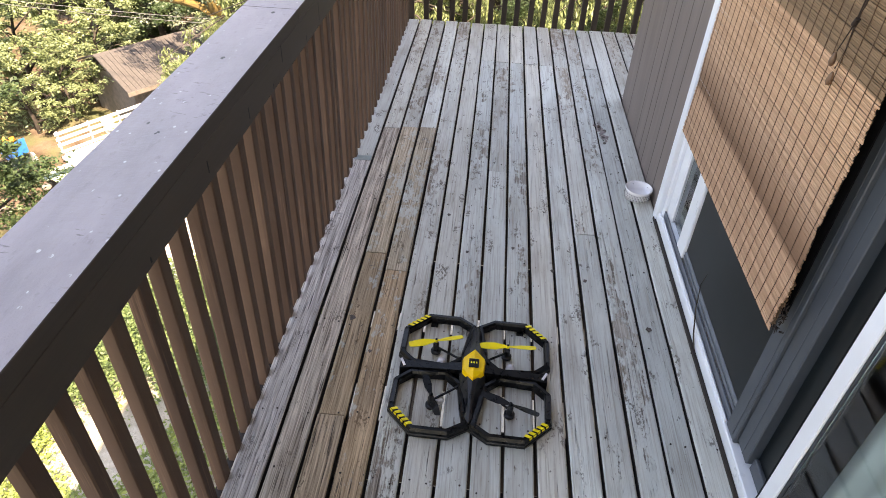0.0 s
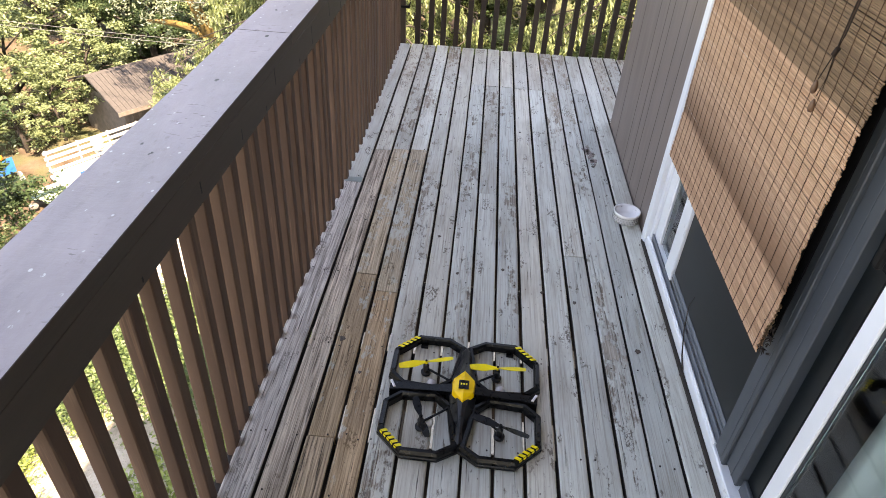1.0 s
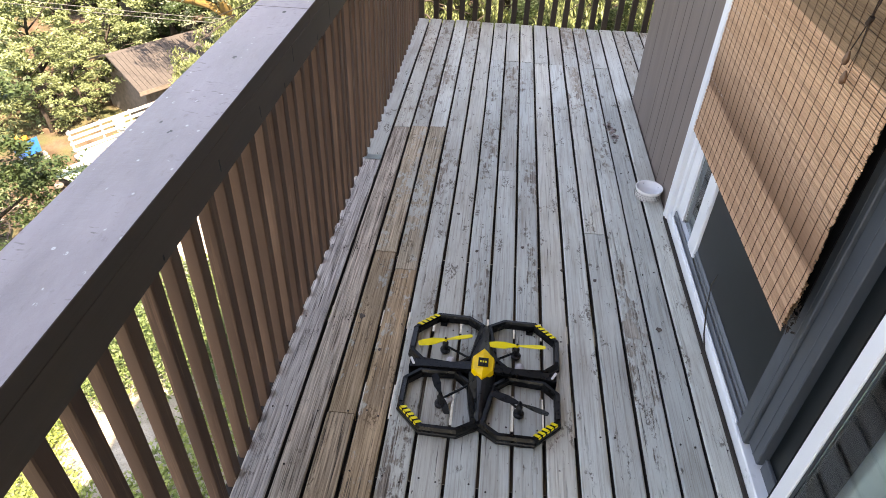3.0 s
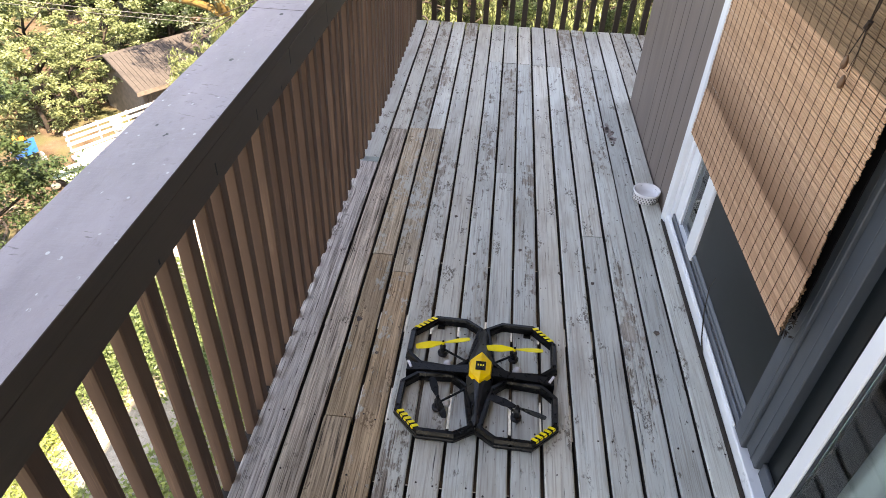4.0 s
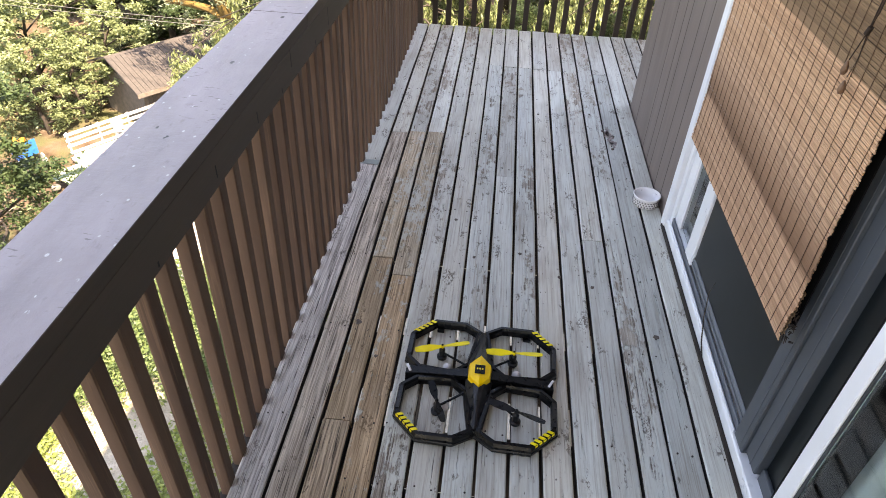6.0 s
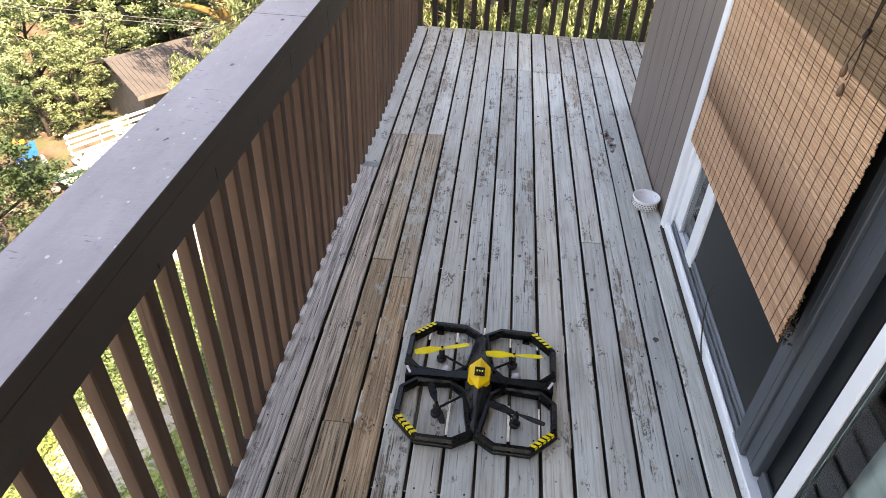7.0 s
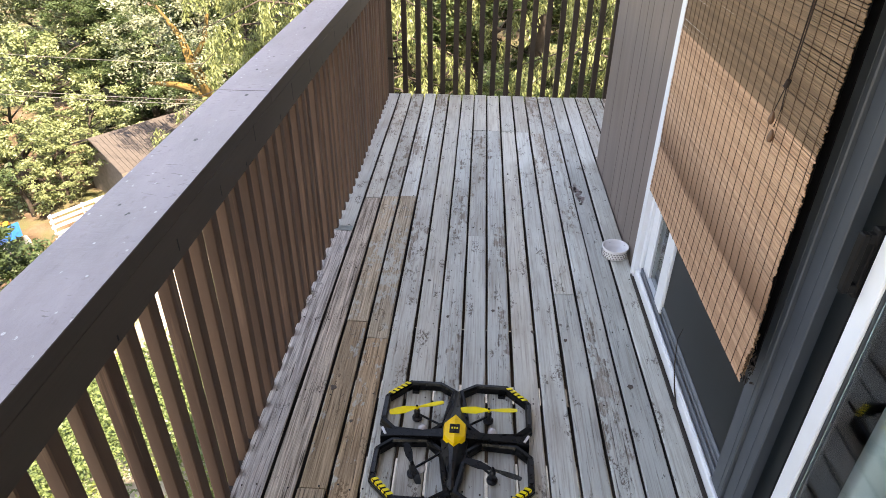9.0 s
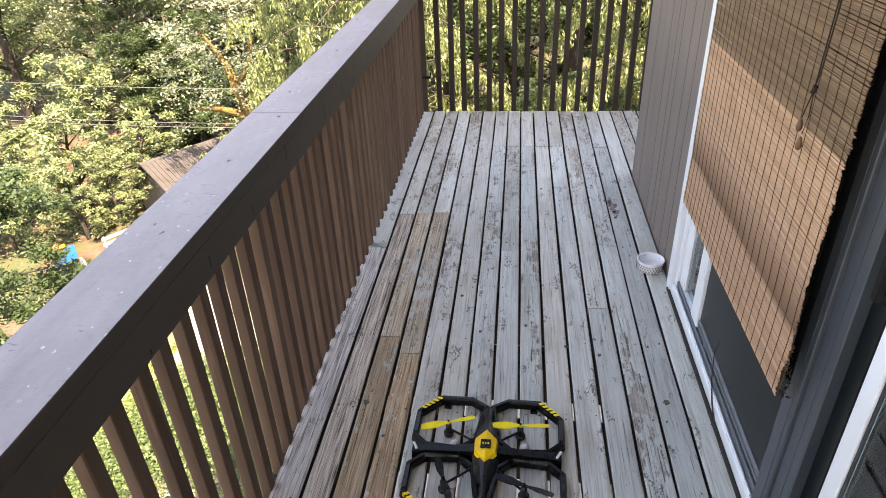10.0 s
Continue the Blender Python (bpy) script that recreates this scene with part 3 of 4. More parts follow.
# ---------------------------------------------------------------- deck
deck = thing("deck_floor", "grey painted weathered timber deck boards", "deck", kind="structure")
PITCH, DECK_FAR, DECK_NEAR = 0.095, 4.765, -1.6
JOISTS = [-1.4, -1.0, -0.6, -0.2, 0.2, 0.6, 1.0, 1.205, 1.6, 2.0, 2.37, 2.765, 3.10, 3.60, 4.055, 4.45, 4.72]
# for each board: (where a piece ends, its look), from near to far
LOOKS = {
    0: [(2.712, "p"), (9, "l")], 1: [(3.06, "s"), (9, "w")], 2: [(1.203, "n"), (2.0, "b"), (3.08, "t"), (9, "w")], 3: [(1.9, "b"), (3.09, "t"), (9, "w")],
    4: [(9, "w")], 5: [(9, "g")], 6: [(4.062, "w"), (9, "g")], 7: [(2.697, "g"), (4.060, "w"), (9, "g")], 8: [(4.056, "w"), (9, "g")],
    9: [(4.052, "g"), (9, "l")], 10: [(4.047, "g"), (9, "g")], 11: [(2.238, "g"), (4.042, "w"), (9, "w")], 12: [(9, "w")], 13: [(4.04, "g"), (9, "g")],
    14: [(9, "g")],
}


def board_mesh(width, length, rnd):
    """A plank along y with eased edges and a slightly uneven top."""
    n = max(2, int(length / 0.35))
    e, t = 0.005, 0.038
    verts, faces = [], []
    for i in range(n + 1):
        y = length * i / n
        sway, lift = rnd.gauss(0, 0.0008), rnd.gauss(0, 0.0007)
        for x, z in ((0, -t), (0, -e), (e * 0.4, -e * 0.35), (e, 0), (width - e, 0), (width - e * 0.4, -e * 0.35), (width, -e), (width, -t)):
            verts.append((x + sway, y, z + lift))
    for i in range(n):
        for k in range(8):
            a, c = i * 8 + k, i * 8 + (k + 1) % 8
            faces.append((a, a + 8, c + 8, c))
    faces.append(tuple(range(8)))
    faces.append(tuple(n * 8 + k for k in reversed(range(8))))
    me = bpy.data.meshes.new("board")
    me.from_pydata(verts, [], faces)
    # unpainted sides, made near black to paint shade into the gaps
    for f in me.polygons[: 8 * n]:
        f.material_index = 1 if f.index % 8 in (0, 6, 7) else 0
    return me


def build_deck():
    rnd = random.Random(11)
    for i in range(26):
        x, y = PITCH * i + 0.003, DECK_NEAR
        if i > 14:
            y = CORNER_Y + 0.01
        if i == 0:
            x = -0.006
        width = 0.0935 if i == 0 else (0.0850 if i < 5 else 0.0858) + rnd.uniform(-0.0015, 0.0012)
        for end, kind in LOOKS.get(i, [(9, "w")]):
            stop = min(end, DECK_FAR + rnd.uniform(-0.012, 0.006))
            if stop - y < 0.05:
                continue
            me = board_mesh(width, stop - y - 0.004, rnd)
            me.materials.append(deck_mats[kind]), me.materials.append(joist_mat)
            ob = part("board", me, None, deck)
            ob.location = (x, y, rnd.uniform(-0.0012, 0.0012))
            y = stop
    for py in (-1.2, 1.6, 4.4):
        box_part("support_post", deck, joist_mat, 0.02, 0.16, py - 0.07, py + 0.07, -5.4, -0.50, bevel=0.004)
    box_part("support_beam", deck, joist_mat, 0.03, 0.15, DECK_NEAR, DECK_FAR - 0.03, -0.499, -0.3105, bevel=0.0)
    # nails, two to a board at each joist
    bm = bmesh.new()
    for i in range(15):
        for j in JOISTS:
            if j < 0.6:
                continue
            for off in (0.02, 0.068):
                if rnd.random() < 0.45:
                    continue
                cx, cy = PITCH * i + off + rnd.gauss(0, 0.004), j + rnd.gauss(0, 0.008)
                ring = [bm.verts.new((cx + 0.0030 * math.cos(k * math.pi / 3), cy + 0.0030 * math.sin(k * math.pi / 3), 0.0016)) for k in range(6)]
                low = [bm.verts.new((v.co.x, v.co.y, -0.003)) for v in ring]
                bm.faces.new(ring)
                for k in range(6):
                    bm.faces.new((ring[k], low[k], low[(k + 1) % 6], ring[(k + 1) % 6]))
    tagged(part("nail_heads", bm, nail_mat, deck, "dark rusted nail heads"), kind="stuff")
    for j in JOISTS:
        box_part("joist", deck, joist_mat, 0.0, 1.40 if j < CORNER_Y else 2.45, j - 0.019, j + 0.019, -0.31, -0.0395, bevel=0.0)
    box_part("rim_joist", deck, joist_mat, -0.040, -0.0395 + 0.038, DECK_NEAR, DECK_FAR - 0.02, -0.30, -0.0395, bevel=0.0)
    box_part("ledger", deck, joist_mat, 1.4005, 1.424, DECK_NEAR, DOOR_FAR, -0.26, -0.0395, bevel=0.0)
    for kx, ky, kr in ((0.215, 1.622, 0.011), (1.271, 1.691, 0.010), (0.305, 1.47, 0.006), (0.505, 2.30, 0.007), (0.336, 2.66, 0.009), (0.69, 1.62, 0.009), (1.065, 1.93, 0.008), (0.94, 1.975, 0.007),
                       (1.262, 3.06, 0.008), (1.275, 3.20, 0.010), (0.785, 2.10, 0.007), (0.41, 3.55, 0.008), (1.17, 3.45, 0.006), (0.88, 3.4, 0.006), (0.60, 2.05, 0.007)):
        bm = bmesh.new()
        rim = [bm.verts.new((kx + kr * (0.9 + 0.25 * math.sin(2.3 * k + kx * 40)) * math.cos(k * math.pi / 6), ky + 1.25 * kr * (0.9 + 0.25 * math.sin(1.7 * k)) * math.sin(k * math.pi / 6), 0.0022)) for k in range(12)]
        low = [bm.verts.new((v.co.x, v.co.y, -0.004)) for v in rim]
        bm.faces.new(rim)
        for k in range(12):
            bm.faces.new((rim[k], low[k], low[(k + 1) % 12], rim[(k + 1) % 12]))
        part("knot", bm, knot_mat, deck, "dark knot in a board")
    # peeled patch in the paint
    rr = random.Random(19)
    for k in range(26):
        f = rr.random()
        kx, ky, kr = 1.243 + 0.03 * f + rr.gauss(0, 0.010), 3.27 - 0.19 * f + rr.gauss(0, 0.016), rr.uniform(0.004, 0.013)
        bm = bmesh.new()
        rim = [bm.verts.new((kx + kr * rr.uniform(0.5, 1.2) * math.cos(a * math.pi / 5), ky + 1.4 * kr * rr.uniform(0.5, 1.2) * math.sin(a * math.pi / 5), 0.0021)) for a in range(10)]
        low = [bm.verts.new((v.co.x, v.co.y, -0.004)) for v in rim]
        bm.faces.new(rim)
        for a in range(10):
            bm.faces.new((rim[a], low[a], low[(a + 1) % 10], rim[(a + 1) % 10]))
        part("peeled_flake", bm, peel_mat, deck, "purple-brown patch of peeled paint")
    # thin plate added for the pale board end at the break in the edge board
    bm = bmesh.new()
    add_box(bm, 0.006, 0.088, 2.700, 2.745, 0.0016, 0.0032, 0.0008)
    part("joint_plate", bm, steel, deck, "thin grey plate standing for a pale board end")


build_deck()

# ---------------------------------------------------------------- railings
BAL, BAL_DEEP = 0.0365, 0.0335


def baluster_mesh(name, material, wide, deep, z0, z1):
    bm = bmesh.new()
    add_box(bm, 0.0, wide, 0.0, deep, z0, z1, 0.003)
    return to_mesh(name, bm, material)


def build_side_rail():
    r = thing("side_railing", "brown painted timber deck railing with wide cap", "railing")
    rnd = random.Random(3)
    shared = baluster_mesh("baluster", baluster_wood, BAL_DEEP, BAL, -0.26, 0.8475)
    k = -27
    while True:
        y = 0.942 + 0.0935 * k
        if y > 4.70:
            break
        if y > -1.6:
            ob = part("baluster", shared, None, r)
            drift = 0.018 * min(max((y - 1.5) / 1.6, 0.0), 1.0)
            ob.location = (-0.0345 + drift + rnd.gauss(0, 0.0012), y + 0.0015 + rnd.gauss(0, 0.003), 0)
            ob.rotation_euler = (rnd.gauss(0, 0.003), 0.004 + rnd.gauss(0, 0.002), rnd.gauss(0, 0.035))
        k += 1
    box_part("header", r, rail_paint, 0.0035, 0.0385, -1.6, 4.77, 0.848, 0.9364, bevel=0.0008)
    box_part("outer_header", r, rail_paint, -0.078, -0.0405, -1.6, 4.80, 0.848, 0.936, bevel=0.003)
    for a, b in ((-1.6, 1.9175), (1.9185, 4.86)):
        bm = bmesh.new()
        add_box(bm, -0.132, 0.0386, a, b, 0.9365, 0.976, 0.0015)
        cap = part("cap_board", bm, cap_mat, r, "faded mauve-brown cap board with shade-darkened sides and pale spots")
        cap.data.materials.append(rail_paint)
        # sides take the dark header tone, so their shade is painted on
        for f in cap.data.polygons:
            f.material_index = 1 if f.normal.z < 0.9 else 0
    box_part("post", r, rail_paint, -0.130, -0.0415, -0.55, -0.46, -0.3, 0.847, bevel=0.004)
    # splits along the header
    for y, z, ln in ((1.72, 0.915, 0.05), (2.15, 0.895, 0.06), (2.42, 0.905, 0.05), (1.42, 0.88, 0.03), (2.9, 0.90, 0.04), (1.15, 0.885, 0.03), (2.62, 0.868, 0.025), (3.2, 0.875, 0.03), (0.86, 0.862, 0.012), (1.62, 0.862, 0.014), (1.98, 0.866, 0.016), (3.6, 0.90, 0.03)):
        bm = bmesh.new()
        add_box(bm, 0.0375, 0.0388, y, y + 0.005, z - ln / 2, z + ln / 2, 0.0)
        part("split", bm, black_iron, r, "dark split in the painted header")


def build_end_rail():
    r = thing("end_railing", "dark brown timber railing closing the deck end", "railing")
    rnd = random.Random(4)
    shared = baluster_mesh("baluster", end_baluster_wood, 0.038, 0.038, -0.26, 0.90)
    for k in range(1, 26):
        ob = part("baluster", shared, None, r)
        ob.location = (0.0405 + 0.0948 * k - 0.019 + rnd.gauss(0, 0.003), 4.772, 0)
        ob.rotation_euler = (rnd.gauss(0, 0.003), rnd.gauss(0, 0.004), rnd.gauss(0, 0.01))
    box_part("header", r, rail_paint, 0.045, 2.48, 4.735, 4.7705, 0.848, 0.936, bevel=0.003)
    box_part("cap_board", r, cap_mat, 0.0425, 2.48, 4.70, 4.86, 0.9365, 0.976, bevel=0.004)
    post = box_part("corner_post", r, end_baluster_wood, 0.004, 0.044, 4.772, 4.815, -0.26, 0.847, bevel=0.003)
    bm = bmesh.new()
    add_box(bm, 0.010, 0.075, 4.760, 4.7715, 0.255, 0.272, 0.002), add_tube(bm, [(0.07, 4.768, 0.262), (0.078, 4.768, 0.300)], 0.005, 8)
    part("latch_bolt", bm, black_iron, post, "small black iron bolt")


build_side_rail()
build_end_rail()

# ---------------------------------------------------------------- drone
def build_drone():
    d = thing("quadcopter_drone", "black and yellow toy quadcopter drone standing on the deck", "drone", pose(0.655, 1.388, 0.0, 0, 0, -1.2))
    loop = [(0.062, 0.236), (0.166, 0.236), (0.238, 0.166), (0.238, 0.060), (0.196, 0.022), (0.085, 0.014), (0.038, 0.055), (0.026, 0.13), (0.012, 0.203)]
    section = [(-0.008, 0.010), (0.011, 0.007), (0.0125, 0.018), (0.0105, 0.021), (0.0105, 0.031), (0.005, 0.041), (-0.005, 0.042), (-0.009, 0.034)]

    def ring(sx, sy):
        pts = [Vector((x * sx, y * sy, 0)) for x, y in loop]
        if sx * sy < 0:
            pts.reverse()
        bm, rows, n = bmesh.new(), [], len(pts)
        for i, p in enumerate(pts):
            d1, d2 = (p - pts[i - 1]).normalized(), (pts[(i + 1) % n] - p).normalized()
            n1, n2 = Vector((-d1.y, d1.x, 0)), Vector((-d2.y, d2.x, 0))
            m = (n1 + n2).normalized()
            m = m / max(m.dot(n1), 0.5)
            rows.append([bm.verts.new(p + m * o + Vector((0, 0, z))) for o, z in section])
        for i in range(n):
            for k in range(len(section)):
                a, b = rows[i], rows[(i + 1) % n]
                bm.faces.new((a[k], a[(k + 1) % len(section)], b[(k + 1) % len(section)], b[k]))
        g = part("guard_ring", bm, black_plastic, d)
        # hazard stripes over the outer corner
        a, b = Vector((0.166 * sx, 0.236 * sy, 0)), Vector((0.238 * sx, 0.166 * sy, 0))
        run, out = (b - a).normalized(), Vector((sx, sy, 0)).normalized()
        for k in range(5):
            c = a.lerp(b, 0.14 + 0.17 * k)
            bm = bmesh.new()
            add_box(bm, -0.0048, 0.0048, -0.008, 0.008, 0.0418, 0.0434, 0.0)
            add_box(bm, -0.0048, 0.0048, 0.0085, 0.0100, 0.027, 0.040, 0.0)
            face = math.degrees(math.atan2(out.y, out.x)) - 90
            for v in bm.verts:
                v.co.x += v.co.y * 0.45 * (1 if sy > 0 else -1) * sx
            bm.transform(pose(c.x, c.y, 0, 0, 0, face))
            part("stripe", bm, stripe_yellow, g, "yellow hazard stripe")
        # grey wear plate along the side of the ring
        bm = bmesh.new()
        add_box(bm, 0.2325 * sx, 0.2445 * sx, 0.070 * sy, 0.156 * sy, 0.0405, 0.0432, 0.001)
        part("side_plate", bm, grey_plastic, g, "scuffed graphite side plate")

    for sx in (-1, 1):
        for sy in (-1, 1):
            ring(sx, sy)
    # faceted spine
    bm = bmesh.new()
    stations = [(0.200, 0.006, 0.030, 0.040), (0.180, 0.022, 0.022, 0.046), (0.13, 0.020, 0.018, 0.058), (0.06, 0.036, 0.014, 0.074), (0.0, 0.044, 0.012, 0.079),
                (-0.07, 0.034, 0.012, 0.074), (-0.13, 0.016, 0.016, 0.054), (-0.165, 0.014, 0.020, 0.047), (-0.185, 0.022, 0.022, 0.044), (-0.200, 0.006, 0.030, 0.040)]
    rows = [[bm.verts.new(c) for c in ((-w, y, lo), (w, y, lo), (w * 1.05, y, (lo + hi) / 2), (w * 0.45, y, hi), (0, y, hi + 0.003), (-w * 0.45, y, hi), (-w * 1.05, y, (lo + hi) / 2))] for y, w, lo, hi in stations]
    for a, b in zip(rows, rows[1:]):
        for k in range(7):
            bm.faces.new((a[k], a[(k + 1) % 7], b[(k + 1) % 7], b[k]))
    bm.faces.new(rows[0]), bm.faces.new(rows[-1][::-1])
    part("body", bm, grey_plastic, d, "faceted graphite body spine")
    # cross arms at the waist
    for sx in (-1, 1):
        bm = bmesh.new()
        pts = [(0.03, 0.026, 0.014, 0.060), (0.11, 0.017, 0.014, 0.050), (0.19, 0.018, 0.014, 0.046), (0.236, 0.026, 0.012, 0.044)]
        rows = [[bm.verts.new((sx * x, s * w, z)) for s, z in ((-1, lo), (1, lo), (0.7, hi), (-0.7, hi))] for x, w, lo, hi in pts]
        for a, b in zip(rows, rows[1:]):
            for k in range(4):
                bm.faces.new((a[k], a[(k + 1) % 4], b[(k + 1) % 4], b[k]))
        bm.faces.new(rows[0]), bm.faces.new(rows[-1][::-1])
        part("cross_arm", bm, black_plastic, d)
        bm = bmesh.new()
        add_box(bm, -0.004, 0.004, -0.016, 0.016, 0.0445, 0.0485, 0.001, m=pose(sx * 0.228, 0.004, 0, 0, 0, -sx * 28))
        part("lamp_window", bm, white_dome, d, "small clear lamp window")
    # yellow hood: six sides with a ridge
    bm = bmesh.new()
    edge = [(0, 0.060), (0.037, 0.018), (0.035, -0.036), (0, -0.074), (-0.035, -0.036), (-0.037, 0.018)]
    low, top = [bm.verts.new((x, y, 0.066)) for x, y in edge], [bm.verts.new((x * 0.9, y * 0.93, 0.083)) for x, y in edge]
    r1, r2 = bm.verts.new((0, 0.026, 0.091)), bm.verts.new((0, -0.044, 0.091))
    for k in range(6):
        bm.faces.new((low[k], low[(k + 1) % 6], top[(k + 1) % 6], top[k]))
    for f in ((top[0], top[1], r1), (top[1], top[2], r2, r1), (top[2], top[3], r2), (top[3], top[4], r2), (top[4], top[5], r1, r2), (top[5], top[0], r1)):
        bm.faces.new(f)
    hood = part("hood", bm, yellow_plastic, d, "bright yellow faceted hood")
    bm = bmesh.new()
    add_box(bm, -0.016, 0.016, -0.028, 0.008, 0.0895, 0.0925, 0.001)
    badge = part("badge", bm, black_plastic, hood, "black square badge")
    # propellers
    def propeller(cx, cy, angle, material, half, label):
        m = pose(cx, cy, 0.060, 0, 0, angle)
        bm = bmesh.new()
        for s in (1, -1):
            rows = []
            for f, w, tilt in ((0.02, 0.004, 0.0), (0.12, 0.0055, 0.002), (0.45, 0.0115, 0.004), (0.75, 0.0115, 0.003), (0.97, 0.0085, 0.002), (1.0, 0.005, 0.0015)):
                x = s * half * f
                rows.append([bm.verts.new(m @ Vector(c)) for c in ((x, -w, tilt * s), (x, w, -tilt * s), (x, w, -tilt * s + 0.0016), (x, -w, tilt * s + 0.0016))])
            for a, b in zip(rows, rows[1:]):
                for k in range(4):
                    bm.faces.new((a[k], a[(k + 1) % 4], b[(k + 1) % 4], b[k]))
            bm.faces.new(rows[0]), bm.faces.new(rows[-1][::-1])
        add_lathe(bm, [(0.006, -0.004), (0.006, 0.004), (0.003, 0.007)], (cx, cy, 0.060), 12)
        pr = part("propeller", bm, material, d, label)
        bm = bmesh.new()
        add_lathe(bm, [(0.004, 0.0), (0.004, 0.0085), (0.002, 0.0095)], (cx, cy, 0.060), 8)
        part("hub_screw", bm, black_plastic, pr)

    for cx, cy, ang, mat_, half, lab in ((-0.131, 0.098, 19, stripe_yellow, 0.092, "yellow two-blade propeller"), (0.106, 0.104, 4, stripe_yellow, 0.094, "yellow two-blade propeller"),
                                         (-0.121, -0.128, -69, black_plastic, 0.079, "black two-blade propeller"), (0.122, -0.132, -18, black_plastic, 0.090, "black two-blade propeller")):
        propeller(cx, cy, ang, mat_, half, lab)
        bm = bmesh.new()
        add_lathe(bm, [(0.014, 0.006), (0.017, 0.008), (0.017, 0.016), (0.010, 0.019), (0.010, 0.046), (0.007, 0.050), (0.003, 0.056)], (cx, cy, 0.0), 16)
        mo = part("motor", bm, motor_metal, d, smooth=False)
        bm = bmesh.new()
        add_tube(bm, [(cx, cy, 0.032), (cx * 0.5, cy * 0.62, 0.034), (cx * 0.18, cy * 0.35, 0.038)], 0.0042, 6)
        part("motor_arm", bm, black_plastic, d)
    for cx, cy in ((-0.108, 0.050), (0.120, 0.052), (-0.098, -0.108)):
        bm = bmesh.new()
        add_lathe(bm, [(0.014, 0.006), (0.016, 0.012), (0.014, 0.020), (0.008, 0.026), (0.003, 0.028)], (cx, cy, 0.0), 18)
        part("motor_dome", bm, white_dome, d, "pearly white motor cover", True)
    # badge lettering as plain bars
    for x, y, w in ((-0.008, -0.009, 0.0045), (0.0, -0.009, 0.0045), (0.008, -0.009, 0.0045)):
        bm = bmesh.new()
        add_box(bm, x - w / 2, x + w / 2, y - 0.0035, y + 0.0035, 0.0926, 0.0930, 0.0)
        part("badge_bar", bm, stripe_yellow, badge)
    for k in range(4):
        bm = bmesh.new()
        cx, cy = (0.15 if k % 2 else -0.15), (0.225 if k > 1 else -0.225)
        add_box(bm, cx - 0.012, cx + 0.012, cy - 0.008, cy + 0.008, 0.0, 0.012, 0.001)
        part("foot", bm, black_plastic, d)


build_drone()

# ---------------------------------------------------------------- pet bowl
def build_bowl():
    b = thing("pet_bowl", "white ceramic pet bowl with black dots", "bowl", pose(1.356, 2.565, 0.002))
    bm = bmesh.new()
    add_lathe(bm, [(0.052, 0.0), (0.060, 0.003), (0.0585, 0.018), (0.0575, 0.034), (0.0615, 0.044), (0.0615, 0.049), (0.058, 0.050), (0.053, 0.044), (0.050, 0.020), (0.044, 0.012), (0.002, 0.011)], sides=40)
    part("shell", bm, ceramic, b, smooth=True)
    dot = bmesh.new()
    add_lathe(dot, [(0.0036, -0.0006), (0.0036, 0.0006)], sides=8)
    shared = to_mesh("dot", dot, glaze_black)
    for row in range(3):
        for k in range(28):
            a = 2 * math.pi * (k + 0.5 * (row % 2)) / 28
            ob = part("dot", shared, None, b)
            r = 0.0603 - 0.0007 * row
            ob.location = (r * math.cos(a), r * math.sin(a), 0.010 + 0.0105 * row)
            ob.rotation_euler = (math.pi / 2, 0, a + math.pi / 2)
    for a in (0.5, 1.9, 4.0):
        bm = bmesh.new()
        add_box(bm, -0.010, 0.010, -0.0006, 0.0006, 0.028, 0.038, 0.0, m=pose(0.0525 * math.cos(a), 0.0525 * math.sin(a), 0, 0, 0, math.degrees(a) + 90))
        part("inner_print", bm, glaze_black, b)


build_bowl()

# ---------------------------------------------------------------- trees
def leaves_mesh(name, material, centres, sizes, per, leaf_len, seed, droop=0.0, slim=0.45):
    """Many small folded leaves scattered in clumps round the centres."""
    r = np.random.RandomState(seed)
    centres, sizes = np.array(centres), np.array(sizes)
    n = len(centres) * per
    c = np.repeat(centres, per, axis=0) + r.normal(0, 1, (n, 3)) * np.repeat(sizes, per)[:, None] * np.array([1, 1, 0.5])
    ln = leaf_len * r.uniform(0.6, 1.35, n)
    d = r.normal(0, 1, (n, 3))
    d[:, 2] = d[:, 2] * 0.5 - droop
    d /= np.linalg.norm(d, axis=1)[:, None]
    up = r.normal(0, 0.55, (n, 3)) + np.array([0, 0, 1.0])
    s = np.cross(d, up)
    s /= np.linalg.norm(s, axis=1)[:, None] + 1e-9
    nrm = np.cross(s, d)
    w = (ln * slim)[:, None]
    ln = ln[:, None]
    quad = np.stack([c, c + d * ln * 0.5 + s * w * 0.5 + nrm * ln * 0.07, c + d * ln, c + d * ln * 0.5 - s * w * 0.5 + nrm * ln * 0.07], axis=1).reshape(-1, 3)
    me = bpy.data.meshes.new(name)
    me.vertices.add(4 * n), me.loops.add(4 * n), me.polygons.add(n)
    me.vertices.foreach_set("co", quad.ravel())
    me.loops.foreach_set("vertex_index", np.arange(4 * n))
    me.polygons.foreach_set("loop_start", np.arange(n) * 4)
    me.update(calc_edges=True)
    me.validate()
    me.materials.append(material)
    return me


